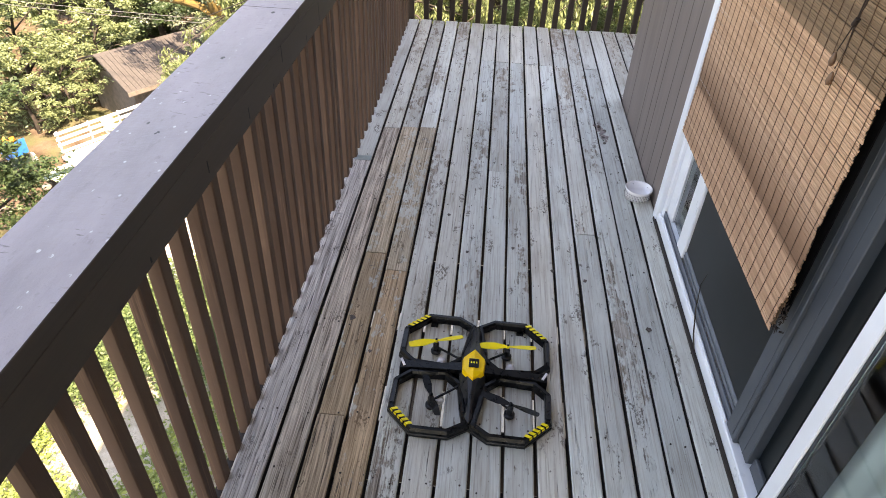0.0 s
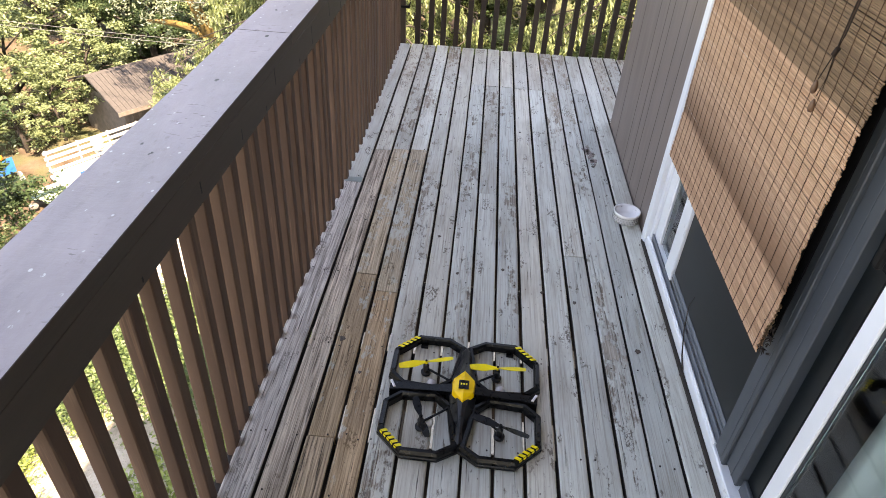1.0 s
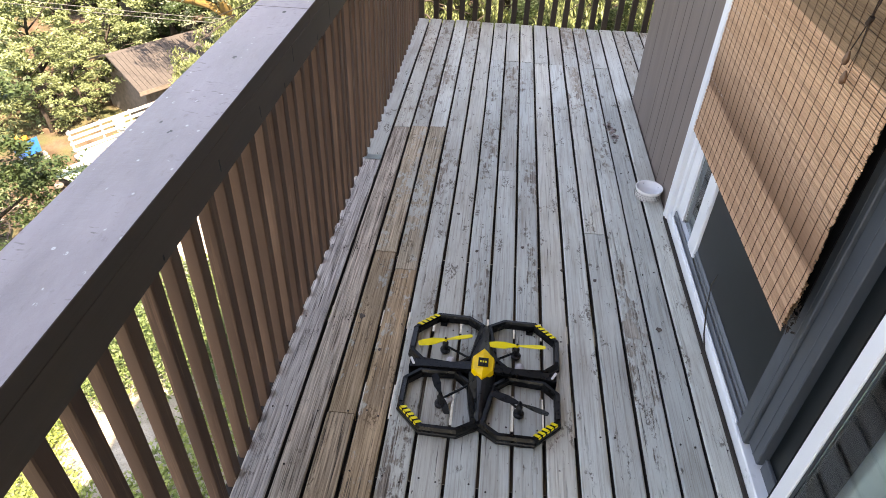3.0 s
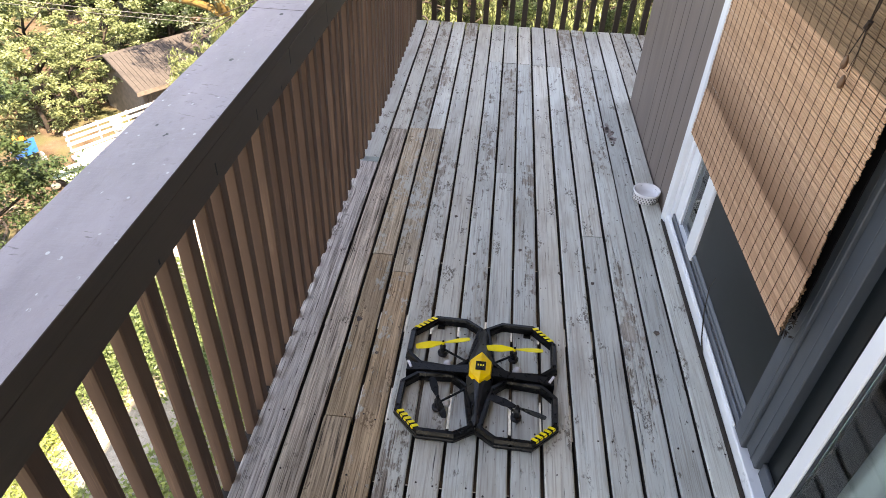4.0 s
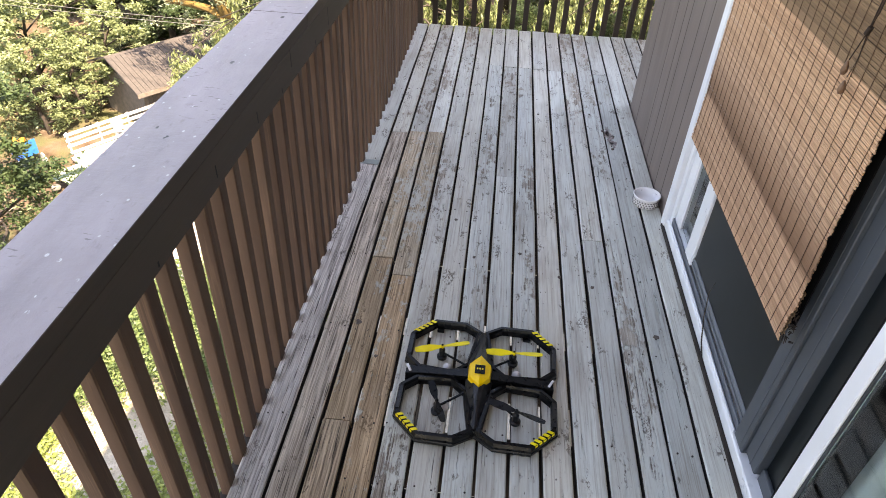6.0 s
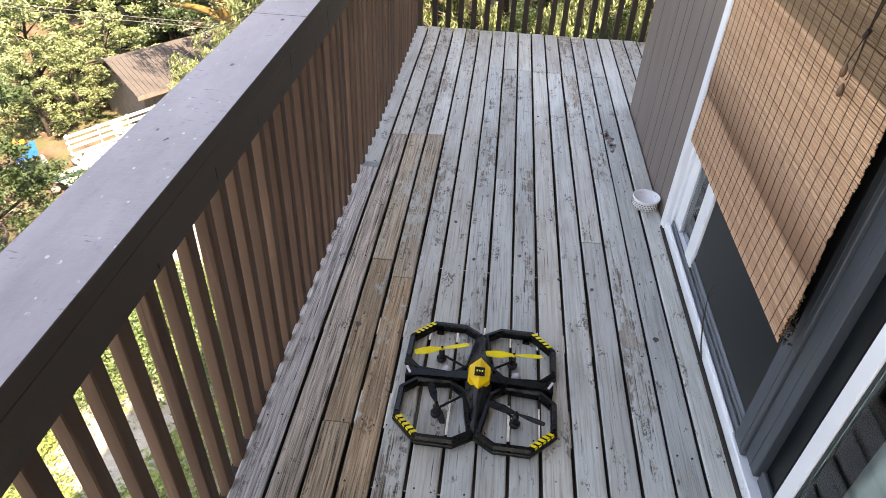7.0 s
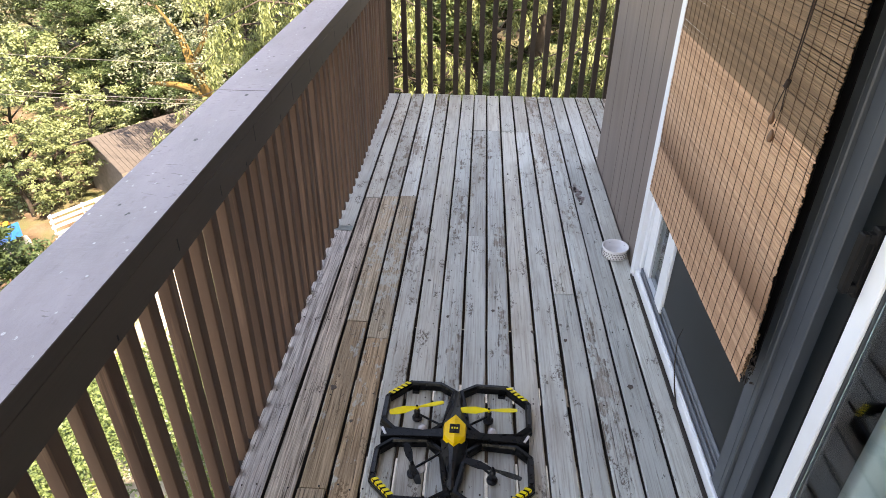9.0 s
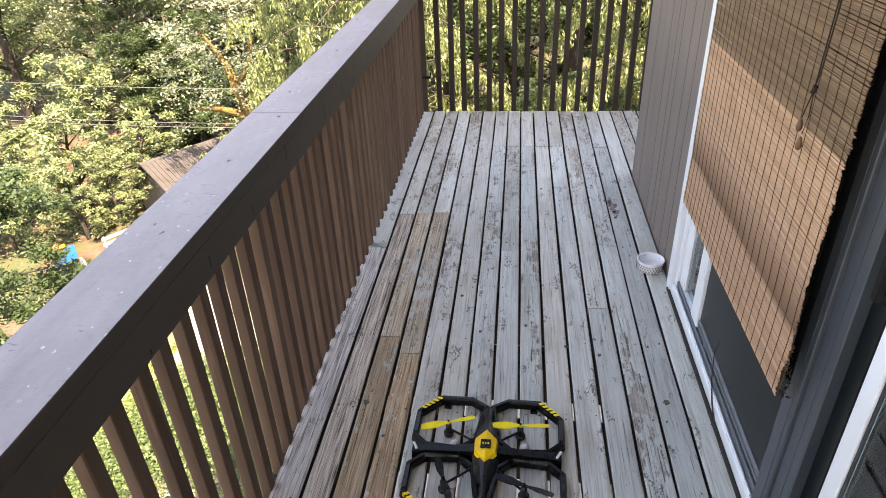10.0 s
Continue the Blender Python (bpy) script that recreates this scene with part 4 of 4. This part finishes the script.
def broadleaf(label, seed, height, spread, material, per=70, clumps=150, leaf_len=0.13, low=0.25, bark=None):
    """A tapered trunk with limbs and an uneven, gappy crown of leaf clumps."""
    rnd = random.Random(seed)
    t = thing("tree", label, "tree")
    bm = bmesh.new()
    top = height * 0.78
    trunk = [(rnd.uniform(-0.25, 0.25) * k / 5, rnd.uniform(-0.25, 0.25) * k / 5, top * k / 6 - (0.5 if k == 0 else 0)) for k in range(7)]
    r0 = height * 0.022
    add_tube(bm, trunk, [r0 * (1 - 0.13 * k) for k in range(7)], 8)
    centres, sizes = [], []
    limbs = 13
    for k in range(limbs):
        f = low + (0.95 - low) * (k + rnd.random()) / limbs
        base = Vector(trunk[min(int(f * 6), 5)]).lerp(Vector(trunk[min(int(f * 6) + 1, 6)]), f * 6 % 1)
        ang = k * 2.4 + rnd.uniform(-0.5, 0.5)
        reach = spread * (1 - 0.75 * abs(f - 0.45) ** 1.2) * rnd.uniform(0.5, 1.25)
        tip = base + Vector((math.cos(ang) * reach, math.sin(ang) * reach, reach * rnd.uniform(0.15, 0.6)))
        mid = base.lerp(tip, 0.5) + Vector((rnd.uniform(-0.2, 0.2), rnd.uniform(-0.2, 0.2), 0.12 * reach))
        rr = r0 * (1 - 0.75 * f) * 0.5
        add_tube(bm, [base, mid, tip], [rr, rr * 0.6, rr * 0.2], 6)
        for j in range(clumps // limbs):
            g = rnd.uniform(0.3, 1.08)
            p = (base.lerp(mid, g * 2) if g < 0.5 else mid.lerp(tip, g * 2 - 1)) + Vector((rnd.gauss(0, 0.22), rnd.gauss(0, 0.22), rnd.gauss(0, 0.2))) * spread * 0.62
            centres.append(tuple(p)), sizes.append(rnd.uniform(0.09, 0.20) * spread / 2.6)
    part("trunk", bm, bark or bark_mat, t, smooth=True)
    part("crown", leaves_mesh("crown", material, centres, sizes, per, leaf_len, seed), None, t)
    return t


def cedar(label, seed, height, spread):
    """A conifer with tiers of limbs from which sprays hang."""
    rnd = random.Random(seed)
    t = thing("cedar_tree", label, "tree")
    bm = bmesh.new()
    add_tube(bm, [(0, 0, -0.5), (0.05, 0, height * 0.4), (0, 0.05, height * 0.97)], [height * 0.02, height * 0.014, 0.02], 9)
    centres, sizes = [], []
    for k in range(60):
        f = 0.06 + 0.9 * k / 60
        ang, reach = k * 2.39996, spread * (1 - f) ** 0.8 * rnd.uniform(0.75, 1.1) + 0.2
        base = Vector((0, 0, height * f))
        tip = base + Vector((math.cos(ang) * reach, math.sin(ang) * reach, -0.16 * reach + 0.1))
        mid = base.lerp(tip, 0.55) + Vector((0, 0, 0.14 * reach))
        add_tube(bm, [base, mid, tip], [0.020, 0.013, 0.005], 5)
        steps = int(4 + reach * 4)
        for j in range(steps):
            g = 0.25 + 0.8 * j / steps
            p = base.lerp(mid, g * 2) if g < 0.5 else mid.lerp(tip, g * 2 - 1)
            if rnd.random() < 0.5:
                continue
            side = rnd.uniform(-0.35, 0.35)
            long = rnd.randint(3, 6)
            for drop in range(long):
                centres.append((p.x - math.sin(ang) * side + 0.02 * drop * math.cos(ang), p.y + math.cos(ang) * side + 0.02 * drop * math.sin(ang), p.z - 0.095 * drop - 0.03)), sizes.append(0.055 * (1 - 0.12 * drop))
    part("trunk", bm, bark_mat, t, smooth=True)
    part("crown", leaves_mesh("crown", leaf_cedar, centres, sizes, 34, 0.075, seed, droop=2.0, slim=0.30), None, t)
    return t


def stand(ob, x, y, scale=1.0, turn=0.0, sink=0.0):
    ob.matrix_world = pose(x, y, ground_height(x, y) - sink, 0, 0, turn) @ Matrix.Scale(scale, 4)
    return ob


def again(ob, x, y, scale, turn, sink=0.0):
    c = copy_thing(ob, pose(x, y, ground_height(x, y) - sink, 0, 0, turn) @ Matrix.Scale(scale / ob.scale.x, 4))
    return c


def build_trees():
    rnd = random.Random(21)
    lime = stand(tagged(broadleaf("sunlit lime-green young maple tree", 31, 5.0, 2.0, leaf_lime, per=84, clumps=95, leaf_len=0.14, low=0.12), group="yard trees"), -14.6, 19.4, 1.0, 20)
    for x, y, s, a in ((-17.2, 18.2, 0.95, 140), (-15.4, 22.4, 1.15, 250), (-12.7, 20.6, 0.8, 80), (-19.4, 21.0, 1.2, 310), (-7.6, 20.6, 0.85, 200), (-13.7, 17.6, 0.72, 10), (-15.6, 16.6, 0.7, 60), (-13.0, 18.6, 0.6, 100), (-8.2, 17.9, 0.5, 330)):
        again(lime, x, y, s, a)
    deep = stand(tagged(broadleaf("dense dark green leafy bush", 32, 4.4, 1.45, leaf_deep, per=260, clumps=160, leaf_len=0.058, low=0.05), group="bushes"), -9.45, 8.2, 1.75, 0)
    # dark bushes added to stand for the shaded hollow behind the shed
    for x, y, s, a in ((-10.0, 23.6, 1.6, 15), (-7.6, 22.6, 1.6, 75), (-5.2, 22.6, 1.6, 200), (-12.4, 24.6, 1.6, 120), (-15.2, 25.4, 1.6, 300)):
        again(deep, x, y, s, a)
    grey = stand(tagged(broadleaf("tall grey-green forest tree in sun", 33, 12.0, 4.4, leaf_grey, per=115, clumps=250, leaf_len=0.155, low=0.15), group="forest trees"), -17.5, 29.0, 1.0, 0)
    mid = stand(tagged(broadleaf("tall mid-green forest tree in sun", 34, 12.5, 4.3, leaf_mid, per=115, clumps=250, leaf_len=0.155, low=0.15), group="forest trees"), -22.5, 27.5, 1.0, 0)
    bright = stand(tagged(broadleaf("tall yellow-green forest tree in sun", 35, 11.5, 4.4, leaf_lime, per=115, clumps=250, leaf_len=0.155, low=0.12), group="forest trees"), -27.0, 30.0, 1.0, 0)
    kinds = [grey, mid, bright]
    for j, (y, step) in enumerate(((27.5, 4.4), (34.5, 5.2))):
        x = -1.05 * y - 2
        k = j
        while x < 8:
            k += 1
            if not (y < 30 and x < -16):
                again(kinds[(k * 2 + j) % 3], x + rnd.uniform(-1, 1), y + rnd.uniform(-1.5, 1.5), rnd.uniform(0.85, 1.2), rnd.uniform(0, 360))
            x += step
    near = stand(tagged(cedar("cedar tree with hanging yellow-green sprays", 41, 9.5, 2.9), group="cedars"), -1.3, 9.3, 1.0, 0)
    for x, y, s, a in ((3.3, 9.7, 1.0, 70), (-2.6, 11.8, 1.05, 150), (-2.9, 17.4, 1.2, 280), (6.4, 12.5, 1.2, 30), (1.9, 13.6, 1.15, 200), (-0.9, 13.2, 1.1, 320)):
        again(near, x, y, s, a)
    # dark bushes added as the shaded depth behind the end railing
    for x, y, s, a in ((3.0, 15.6, 1.9, 40), (0.6, 15.0, 1.9, 190), (-1.6, 16.4, 1.9, 90), (5.6, 16.2, 2.0, 250), (1.2, 11.0, 0.75, 10), (2.6, 11.4, 0.85, 130)):
        again(deep, x, y, s, a)
    # old leaning tree with a golden mossy fork
    t = thing("mossy_tree", "old tree fork covered in golden moss and pale leaves", "tree")
    bm = bmesh.new()
    base = Vector((-6.7, 18.1, ground_height(-6.7, 18.1)))
    fork = Vector((-7.2, 18.0, -4.8))
    add_tube(bm, [base - Vector((0, 0, 0.4)), base.lerp(fork, 0.6) + Vector((0.15, 0, 0)), fork], [0.30, 0.26, 0.20], 9)
    add_tube(bm, [fork, fork + Vector((-0.12, 0, 0.42)), fork + Vector((-0.32, 0, 1.0)), fork + Vector((-0.55, 0.1, 1.7)), fork + Vector((-1.1, 0.2, 2.5))], [0.19, 0.16, 0.13, 0.09, 0.03], 8)
    add_tube(bm, [fork, fork + Vector((-0.45, 0, 0.22)), fork + Vector((-1.1, 0.1, 0.33)), fork + Vector((-1.9, 0.2, 0.30))], [0.15, 0.12, 0.09, 0.03], 8)
    add_tube(bm, [fork + Vector((-0.32, 0, 1.0)), fork + Vector((0.1, 0.1, 1.6)), fork + Vector((0.3, 0.2, 2.4))], [0.07, 0.05, 0.02], 6)
    rr = random.Random(77)
    for v in bm.verts:
        v.co += Vector((rr.gauss(0, 0.02), rr.gauss(0, 0.02), rr.gauss(0, 0.02)))
    part("trunk", bm, moss_mat, t, smooth=True)
    cs = [tuple(fork + Vector((rr.uniform(-2.4, 0.6), rr.uniform(-0.5, 0.6), rr.uniform(-0.4, 2.8)))) for _ in range(70)]
    part("crown", leaves_mesh("crown", leaf_grey, cs, [rr.uniform(0.10, 0.22) for _ in cs], 60, 0.10, 78), None, t)


build_trees()

# ---------------------------------------------------------------- low growth
def build_cover():
    rnd = np.random.RandomState(8)
    cs, ss, hs, hh = [], [], [], []
    for _ in range(5200):
        x, y = rnd.uniform(-8.5, -1.0), rnd.uniform(-0.5, 10.0)
        patch = noise.noise(Vector((x * 0.75, y * 0.75, 9))) + 0.6 * noise.noise(Vector((x * 2.6, y * 2.6, 4)))
        clear = abs(x + 4.4) < 0.5 and y > 6.9
        if 4.7 < y + 0.35 * patch < 6.9 and -5.6 < x < -2.2 or (y < 3.2 and x < -4.5):
            for _k in range(3):
                hs.append((x + rnd.normal(0, 0.12), y + rnd.normal(0, 0.12), ground_height(x, y) + rnd.uniform(0.05, 0.60))), hh.append(rnd.uniform(0.07, 0.15))
        elif patch > 0.08 and not clear:
            cs.append((x, y, ground_height(x, y) + 0.10)), ss.append(rnd.uniform(0.05, 0.13))
    tagged(new("ground_cover_plants", leaves_mesh("ground_cover_plants", grass_mat, cs, ss, 30, 0.06, 9, slim=0.5)), "sunlit yellow-green weeds on pale dry ground", "plants", kind="stuff")
    tagged(new("low_shrubs", leaves_mesh("low_shrubs", shrub_leaf, hs, hh, 26, 0.055, 12, slim=0.5)), "low green shrubs growing on the slope", "plants", kind="stuff")
    cs, ss = [], []
    for _ in range(420):
        x, y = rnd.uniform(-20, -8.5), rnd.uniform(13.0, 24)
        if noise.noise(Vector((x * 0.35, y * 0.35, 2))) > 0.05:
            cs.append((x, y, ground_height(x, y) + 0.1)), ss.append(rnd.uniform(0.12, 0.3))
    tagged(new("yard_weeds", leaves_mesh("yard_weeds", leaf_mid, cs, ss, 26, 0.15, 10, slim=0.5)), "patchy green weeds growing in the yard", "plants", kind="stuff")


build_cover()

# pale path of concrete slabs down the slope
path = thing("garden_path", "pale sunlit concrete slab path down the slope", "path", kind="structure")
path_mat = plain("pale_concrete", (0.48, 0.45, 0.42), 0.85, scale=3, spread=0.15, bump=0.2)
for k in range(9):
    x, y = -3.3 - 0.42 * k, 6.9 + 0.66 * k
    box_part("slab", path, path_mat, -0.50, 0.50, -0.37, 0.37, -0.5, 0.22, bevel=0.02, m=pose(x, y, ground_height(x, y), 0, -4, 32))

# ---------------------------------------------------------------- yard things
white_paint = plain("chalky_white_paint", (0.36, 0.365, 0.37), 0.6, spread=0.12, scale=4)
blue_plastic = plain("bright_blue_plastic", (0.004, 0.095, 0.36), 0.4, spread=0.1, scale=5)
orange_plastic = plain("orange_plastic", (0.75, 0.22, 0.03), 0.5, scale=5)
green_tarp_mat = plain("pale_green_tarp", (0.20, 0.26, 0.21), 0.7, spread=0.2, scale=3)
shed_wood = plain("weathered_grey_shed_boards", (0.13, 0.11, 0.095), 0.9, scale=6, spread=0.3)
rubber = plain("black_rubber", (0.02, 0.02, 0.022), 0.8)
wire_mat = plain("grey_utility_wire", (0.13, 0.13, 0.13), 0.5)


def build_shed():
    s = thing("garden_shed", "low garden shed with brown shingle roof and grey boards", "shed", pose(-10.37, 17.76, YARD, 0, 0, 53.6))
    # local x runs along the eave, y up the roof slope
    length, depth, eave, ridge = 4.6, 1.70, 1.64, 2.29
    box_part("wall", s, shed_wood, 0.2, length - 0.2, 0.22, 2 * depth - 0.22, -0.4, eave + 0.02, bevel=0.01)
    for k in range(26):
        box_part("wall_board", s, shed_wood, 0.2 + 0.146 * k, 0.2 + 0.146 * k + 0.135, 0.192, 0.219, -0.3, eave - 0.03, bevel=0.004)
    slope = math.atan2(ridge - eave, depth)
    for side in (0, 1):
        m = pose(0, 0, eave, math.degrees(slope)) if side == 0 else pose(length, 2 * depth, eave, math.degrees(slope), 0, 180)
        run = depth / math.cos(slope) + 0.02
        r = box_part("roof", s, shingle_mat, -0.1, length + 0.1, -0.12, run, 0.0, 0.05, bevel=0.004, m=m)
        rnd = random.Random(side)
        if side == 0:
            for row in range(8):
                bm = bmesh.new()
                for k in range(28):
                    y = -0.13 + row * run / 8
                    add_box(bm, -0.1 + k * 0.157 + rnd.uniform(0, 0.01), -0.1 + k * 0.157 + 0.148, y, y + 0.24, 0.052 + rnd.uniform(0, 0.01), 0.068 + rnd.uniform(0, 0.012), 0.0, m=m)
                part("shingle_course", bm, shingle_mat, r)
    box_part("fascia", s, shed_wood, -0.1, length + 0.1, -0.15, -0.122, eave - 0.12, eave + 0.02, bevel=0.004)


def build_trailer():
    t = thing("stake_trailer", "small white slat-sided stake trailer with blue sheet", "trailer", pose(-10.45, 14.85, YARD, 0, 0, 56) @ Matrix.Scale(1.0, 4))
    # slatted deck and sides
    for k in range(7):
        box_part("deck_slat", t, white_paint, 0, 3.0, 0.05 + 0.235 * k, 0.05 + 0.235 * k + 0.13, 0.52, 0.56, bevel=0.006)
    for y in (0.0, 1.62):
        for z in (0.66, 0.84, 1.02):
            box_part("side_slat", t, white_paint, 0, 3.0, y, y + 0.025, z, z + 0.10, bevel=0.005)
        for x in (0.05, 1.0, 1.95, 2.9):
            box_part("stake", t, white_paint, x, x + 0.06, y - 0.03 if y < 1 else y + 0.0255, y - 0.0005 if y < 1 else y + 0.055, 0.40, 1.14, bevel=0.005)
    box_part("chassis", t, white_paint, -0.1, 3.1, 0.3, 1.35, 0.42, 0.515, bevel=0.01)
    box_part("draw_bar", t, white_paint, -0.9, -0.101, 0.76, 0.90, 0.42, 0.50, bevel=0.01)
    for y in (0.12, 1.4):
        bm = bmesh.new()
        add_tube(bm, [(1.5, y, 0.26), (1.5, y + 0.15, 0.26)], 0.28, 20)
        w = part("wheel", bm, rubber, t, "black rubber tyre")
        bm = bmesh.new()
        add_tube(bm, [(1.5, y - 0.012, 0.26), (1.5, y + 0.162, 0.26)], 0.14, 16)
        part("rim", bm, white_paint, w)
    rnd = random.Random(2)
    bm = bmesh.new()
    g = [[bm.verts.new((0.5 + 0.12 * i, 0.3 + 0.1 * j + 0.05 * rnd.random(), 0.60 + 0.09 * rnd.random())) for i in range(12)] for j in range(6)]
    for j in range(5):
        for i in range(11):
            bm.faces.new((g[j][i], g[j][i + 1], g[j + 1][i + 1], g[j + 1][i]))
    sheet = tagged(new("blue_sheet", to_mesh("blue_sheet", bm, blue_plastic)), "crumpled blue plastic sheet on the trailer", "tarp")
    sheet.matrix_world = t.matrix_world.copy()
    sheet.modifiers.new("thickness", "SOLIDIFY").thickness = 0.01


def build_cart():
    c = thing("blue_cart", "bright blue plastic yard cart with orange load", "cart", pose(-13.0, 15.6, YARD, 0, 0, 60) @ Matrix.Scale(0.85, 4))
    bm = bmesh.new()
    low = [(-0.32, -0.5), (0.32, -0.5), (0.32, 0.5), (-0.32, 0.5)]
    a, b = [bm.verts.new((x * 0.8, y * 0.8, 0.30)) for x, y in low], [bm.verts.new((x, y, 0.80)) for x, y in low]
    cc, dd = [bm.verts.new((x * 0.92, y * 0.92, 0.80)) for x, y in low], [bm.verts.new((x * 0.74, y * 0.74, 0.36)) for x, y in low]
    for k in range(4):
        n = (k + 1) % 4
        bm.faces.new((a[k], a[n], b[n], b[k])), bm.faces.new((b[k], b[n], cc[n], cc[k])), bm.faces.new((cc[k], cc[n], dd[n], dd[k]))
    bm.faces.new(a[::-1]), bm.faces.new(dd)
    bm.transform(pose(0, 0, 0.1, -28))
    part("tub", bm, blue_plastic, c)
    for x in (-0.4, 0.34):
        bm = bmesh.new()
        add_tube(bm, [(x, -0.1, 0.22), (x + 0.06, -0.1, 0.22)], 0.22, 18)
        part("wheel", bm, white_paint, c, "white plastic wheel")
    box_part("handle_bar", c, black_iron, -0.3, 0.3, 0.62, 0.66, 0.5, 0.54, bevel=0.01)
    bm = bmesh.new()
    rnd = random.Random(6)
    for k in range(7):
        add_box(bm, -0.12, 0.12, -0.10, 0.10, -0.06, 0.06, 0.02, m=pose(rnd.uniform(-0.2, 0.2), rnd.uniform(0.3, 0.55), 0.75 + rnd.uniform(-0.05, 0.14), rnd.uniform(0, 90), rnd.uniform(0, 90), rnd.uniform(0, 90)))
    load = tagged(new("orange_toys", to_mesh("orange_toys", bm, orange_plastic)), "heap of orange plastic toys in the cart", "toys")
    load.matrix_world = c.matrix_world.copy()


def build_litter():
    # pale green sheet, sticks and stones on the bare earth
    rnd = random.Random(14)
    bm = bmesh.new()
    g = [[bm.verts.new((-12.0 + 0.18 * i + 0.1 * j, 14.6 + 0.2 * j, YARD + 0.12 + 0.2 * rnd.random())) for i in range(8)] for j in range(5)]
    for j in range(4):
        for i in range(7):
            bm.faces.new((g[j][i], g[j][i + 1], g[j + 1][i + 1], g[j + 1][i]))
    s = tagged(new("green_tarp", to_mesh("green_tarp", bm, green_tarp_mat)), "crumpled pale green tarp on the earth", "tarp")
    s.modifiers.new("thickness", "SOLIDIFY").thickness = 0.02
    for k in range(26):
        x, y = rnd.uniform(-12.6, -9.4), rnd.uniform(11.5, 15.4)
        a, ln = rnd.uniform(0, 6.3), rnd.uniform(0.4, 1.6)
        bm = bmesh.new()
        z = ground_height(x, y)
        add_tube(bm, [(0, 0, 0.06), (ln * 0.5 * math.cos(a), ln * 0.5 * math.sin(a), 0.10 + rnd.uniform(0, 0.06)), (ln * math.cos(a + 0.2), ln * math.sin(a + 0.2), 0.05)], [0.04, 0.03, 0.012], 6)
        ob = tagged(new("fallen_stick", to_mesh("fallen_stick", bm, bark_mat)), "fallen brown stick lying on bare earth", "stick", "fallen sticks")
        ob.location = (x, y, z)
    for k in range(9):
        x, y = rnd.uniform(-12.3, -9.8), rnd.uniform(12.4, 14.6)
        bm = bmesh.new()
        bmesh.ops.create_icosphere(bm, subdivisions=2, radius=rnd.uniform(0.06, 0.14))
        for v in bm.verts:
            v.co *= 1 + 0.35 * noise.noise(v.co * 6 + Vector((k, 0, 0)))
            v.co.z *= 0.6
        ob = tagged(new("stone", to_mesh("stone", bm, stone_mat)), "pale rough stone on the earth", "stone", "yard stones")
        ob.location = (x, y, ground_height(x, y) + 0.05)
    for k, (x, y, r, h) in enumerate(((-11.6, 18.1, 0.2, 0.42), (-11.2, 17.75, 0.22, 0.36), (-10.75, 17.35, 0.17, 0.4))):
        bm = bmesh.new()
        add_lathe(bm, [(r * 0.8, 0), (r, h), (r * 0.93, h), (r * 0.74, 0.03)], sides=20)
        ob = tagged(new("bucket", to_mesh("bucket", bm, white_paint)), "white plastic bucket beside the shed", "bucket", "buckets")
        ob.location = (x, y, YARD - 0.02)


stone_mat = plain("pale_stone", (0.14, 0.13, 0.12), 0.9, scale=8, spread=0.25, bump=0.4)
build_shed()
build_trailer()
build_cart()
build_litter()


def build_wires():
    for x0, z0, x1, z1 in ((-24, -2.3, 8, -2.75), (-24, -3.35, 8, -3.75), (-24, -3.5, 8, -3.85)):
        bm = bmesh.new()
        pts = [(x0 + (x1 - x0) * k / 16, 17.0, (z0 + (z1 - z0) * k / 16) - 1.0 * (1 - (k / 8 - 1) ** 2)) for k in range(17)]
        add_tube(bm, pts, 0.007, 5)
        tagged(new("utility_wire", to_mesh("utility_wire", bm, wire_mat)), "thin grey utility wire strung through the trees", "wire", "utility wires", "structure")


build_wires()
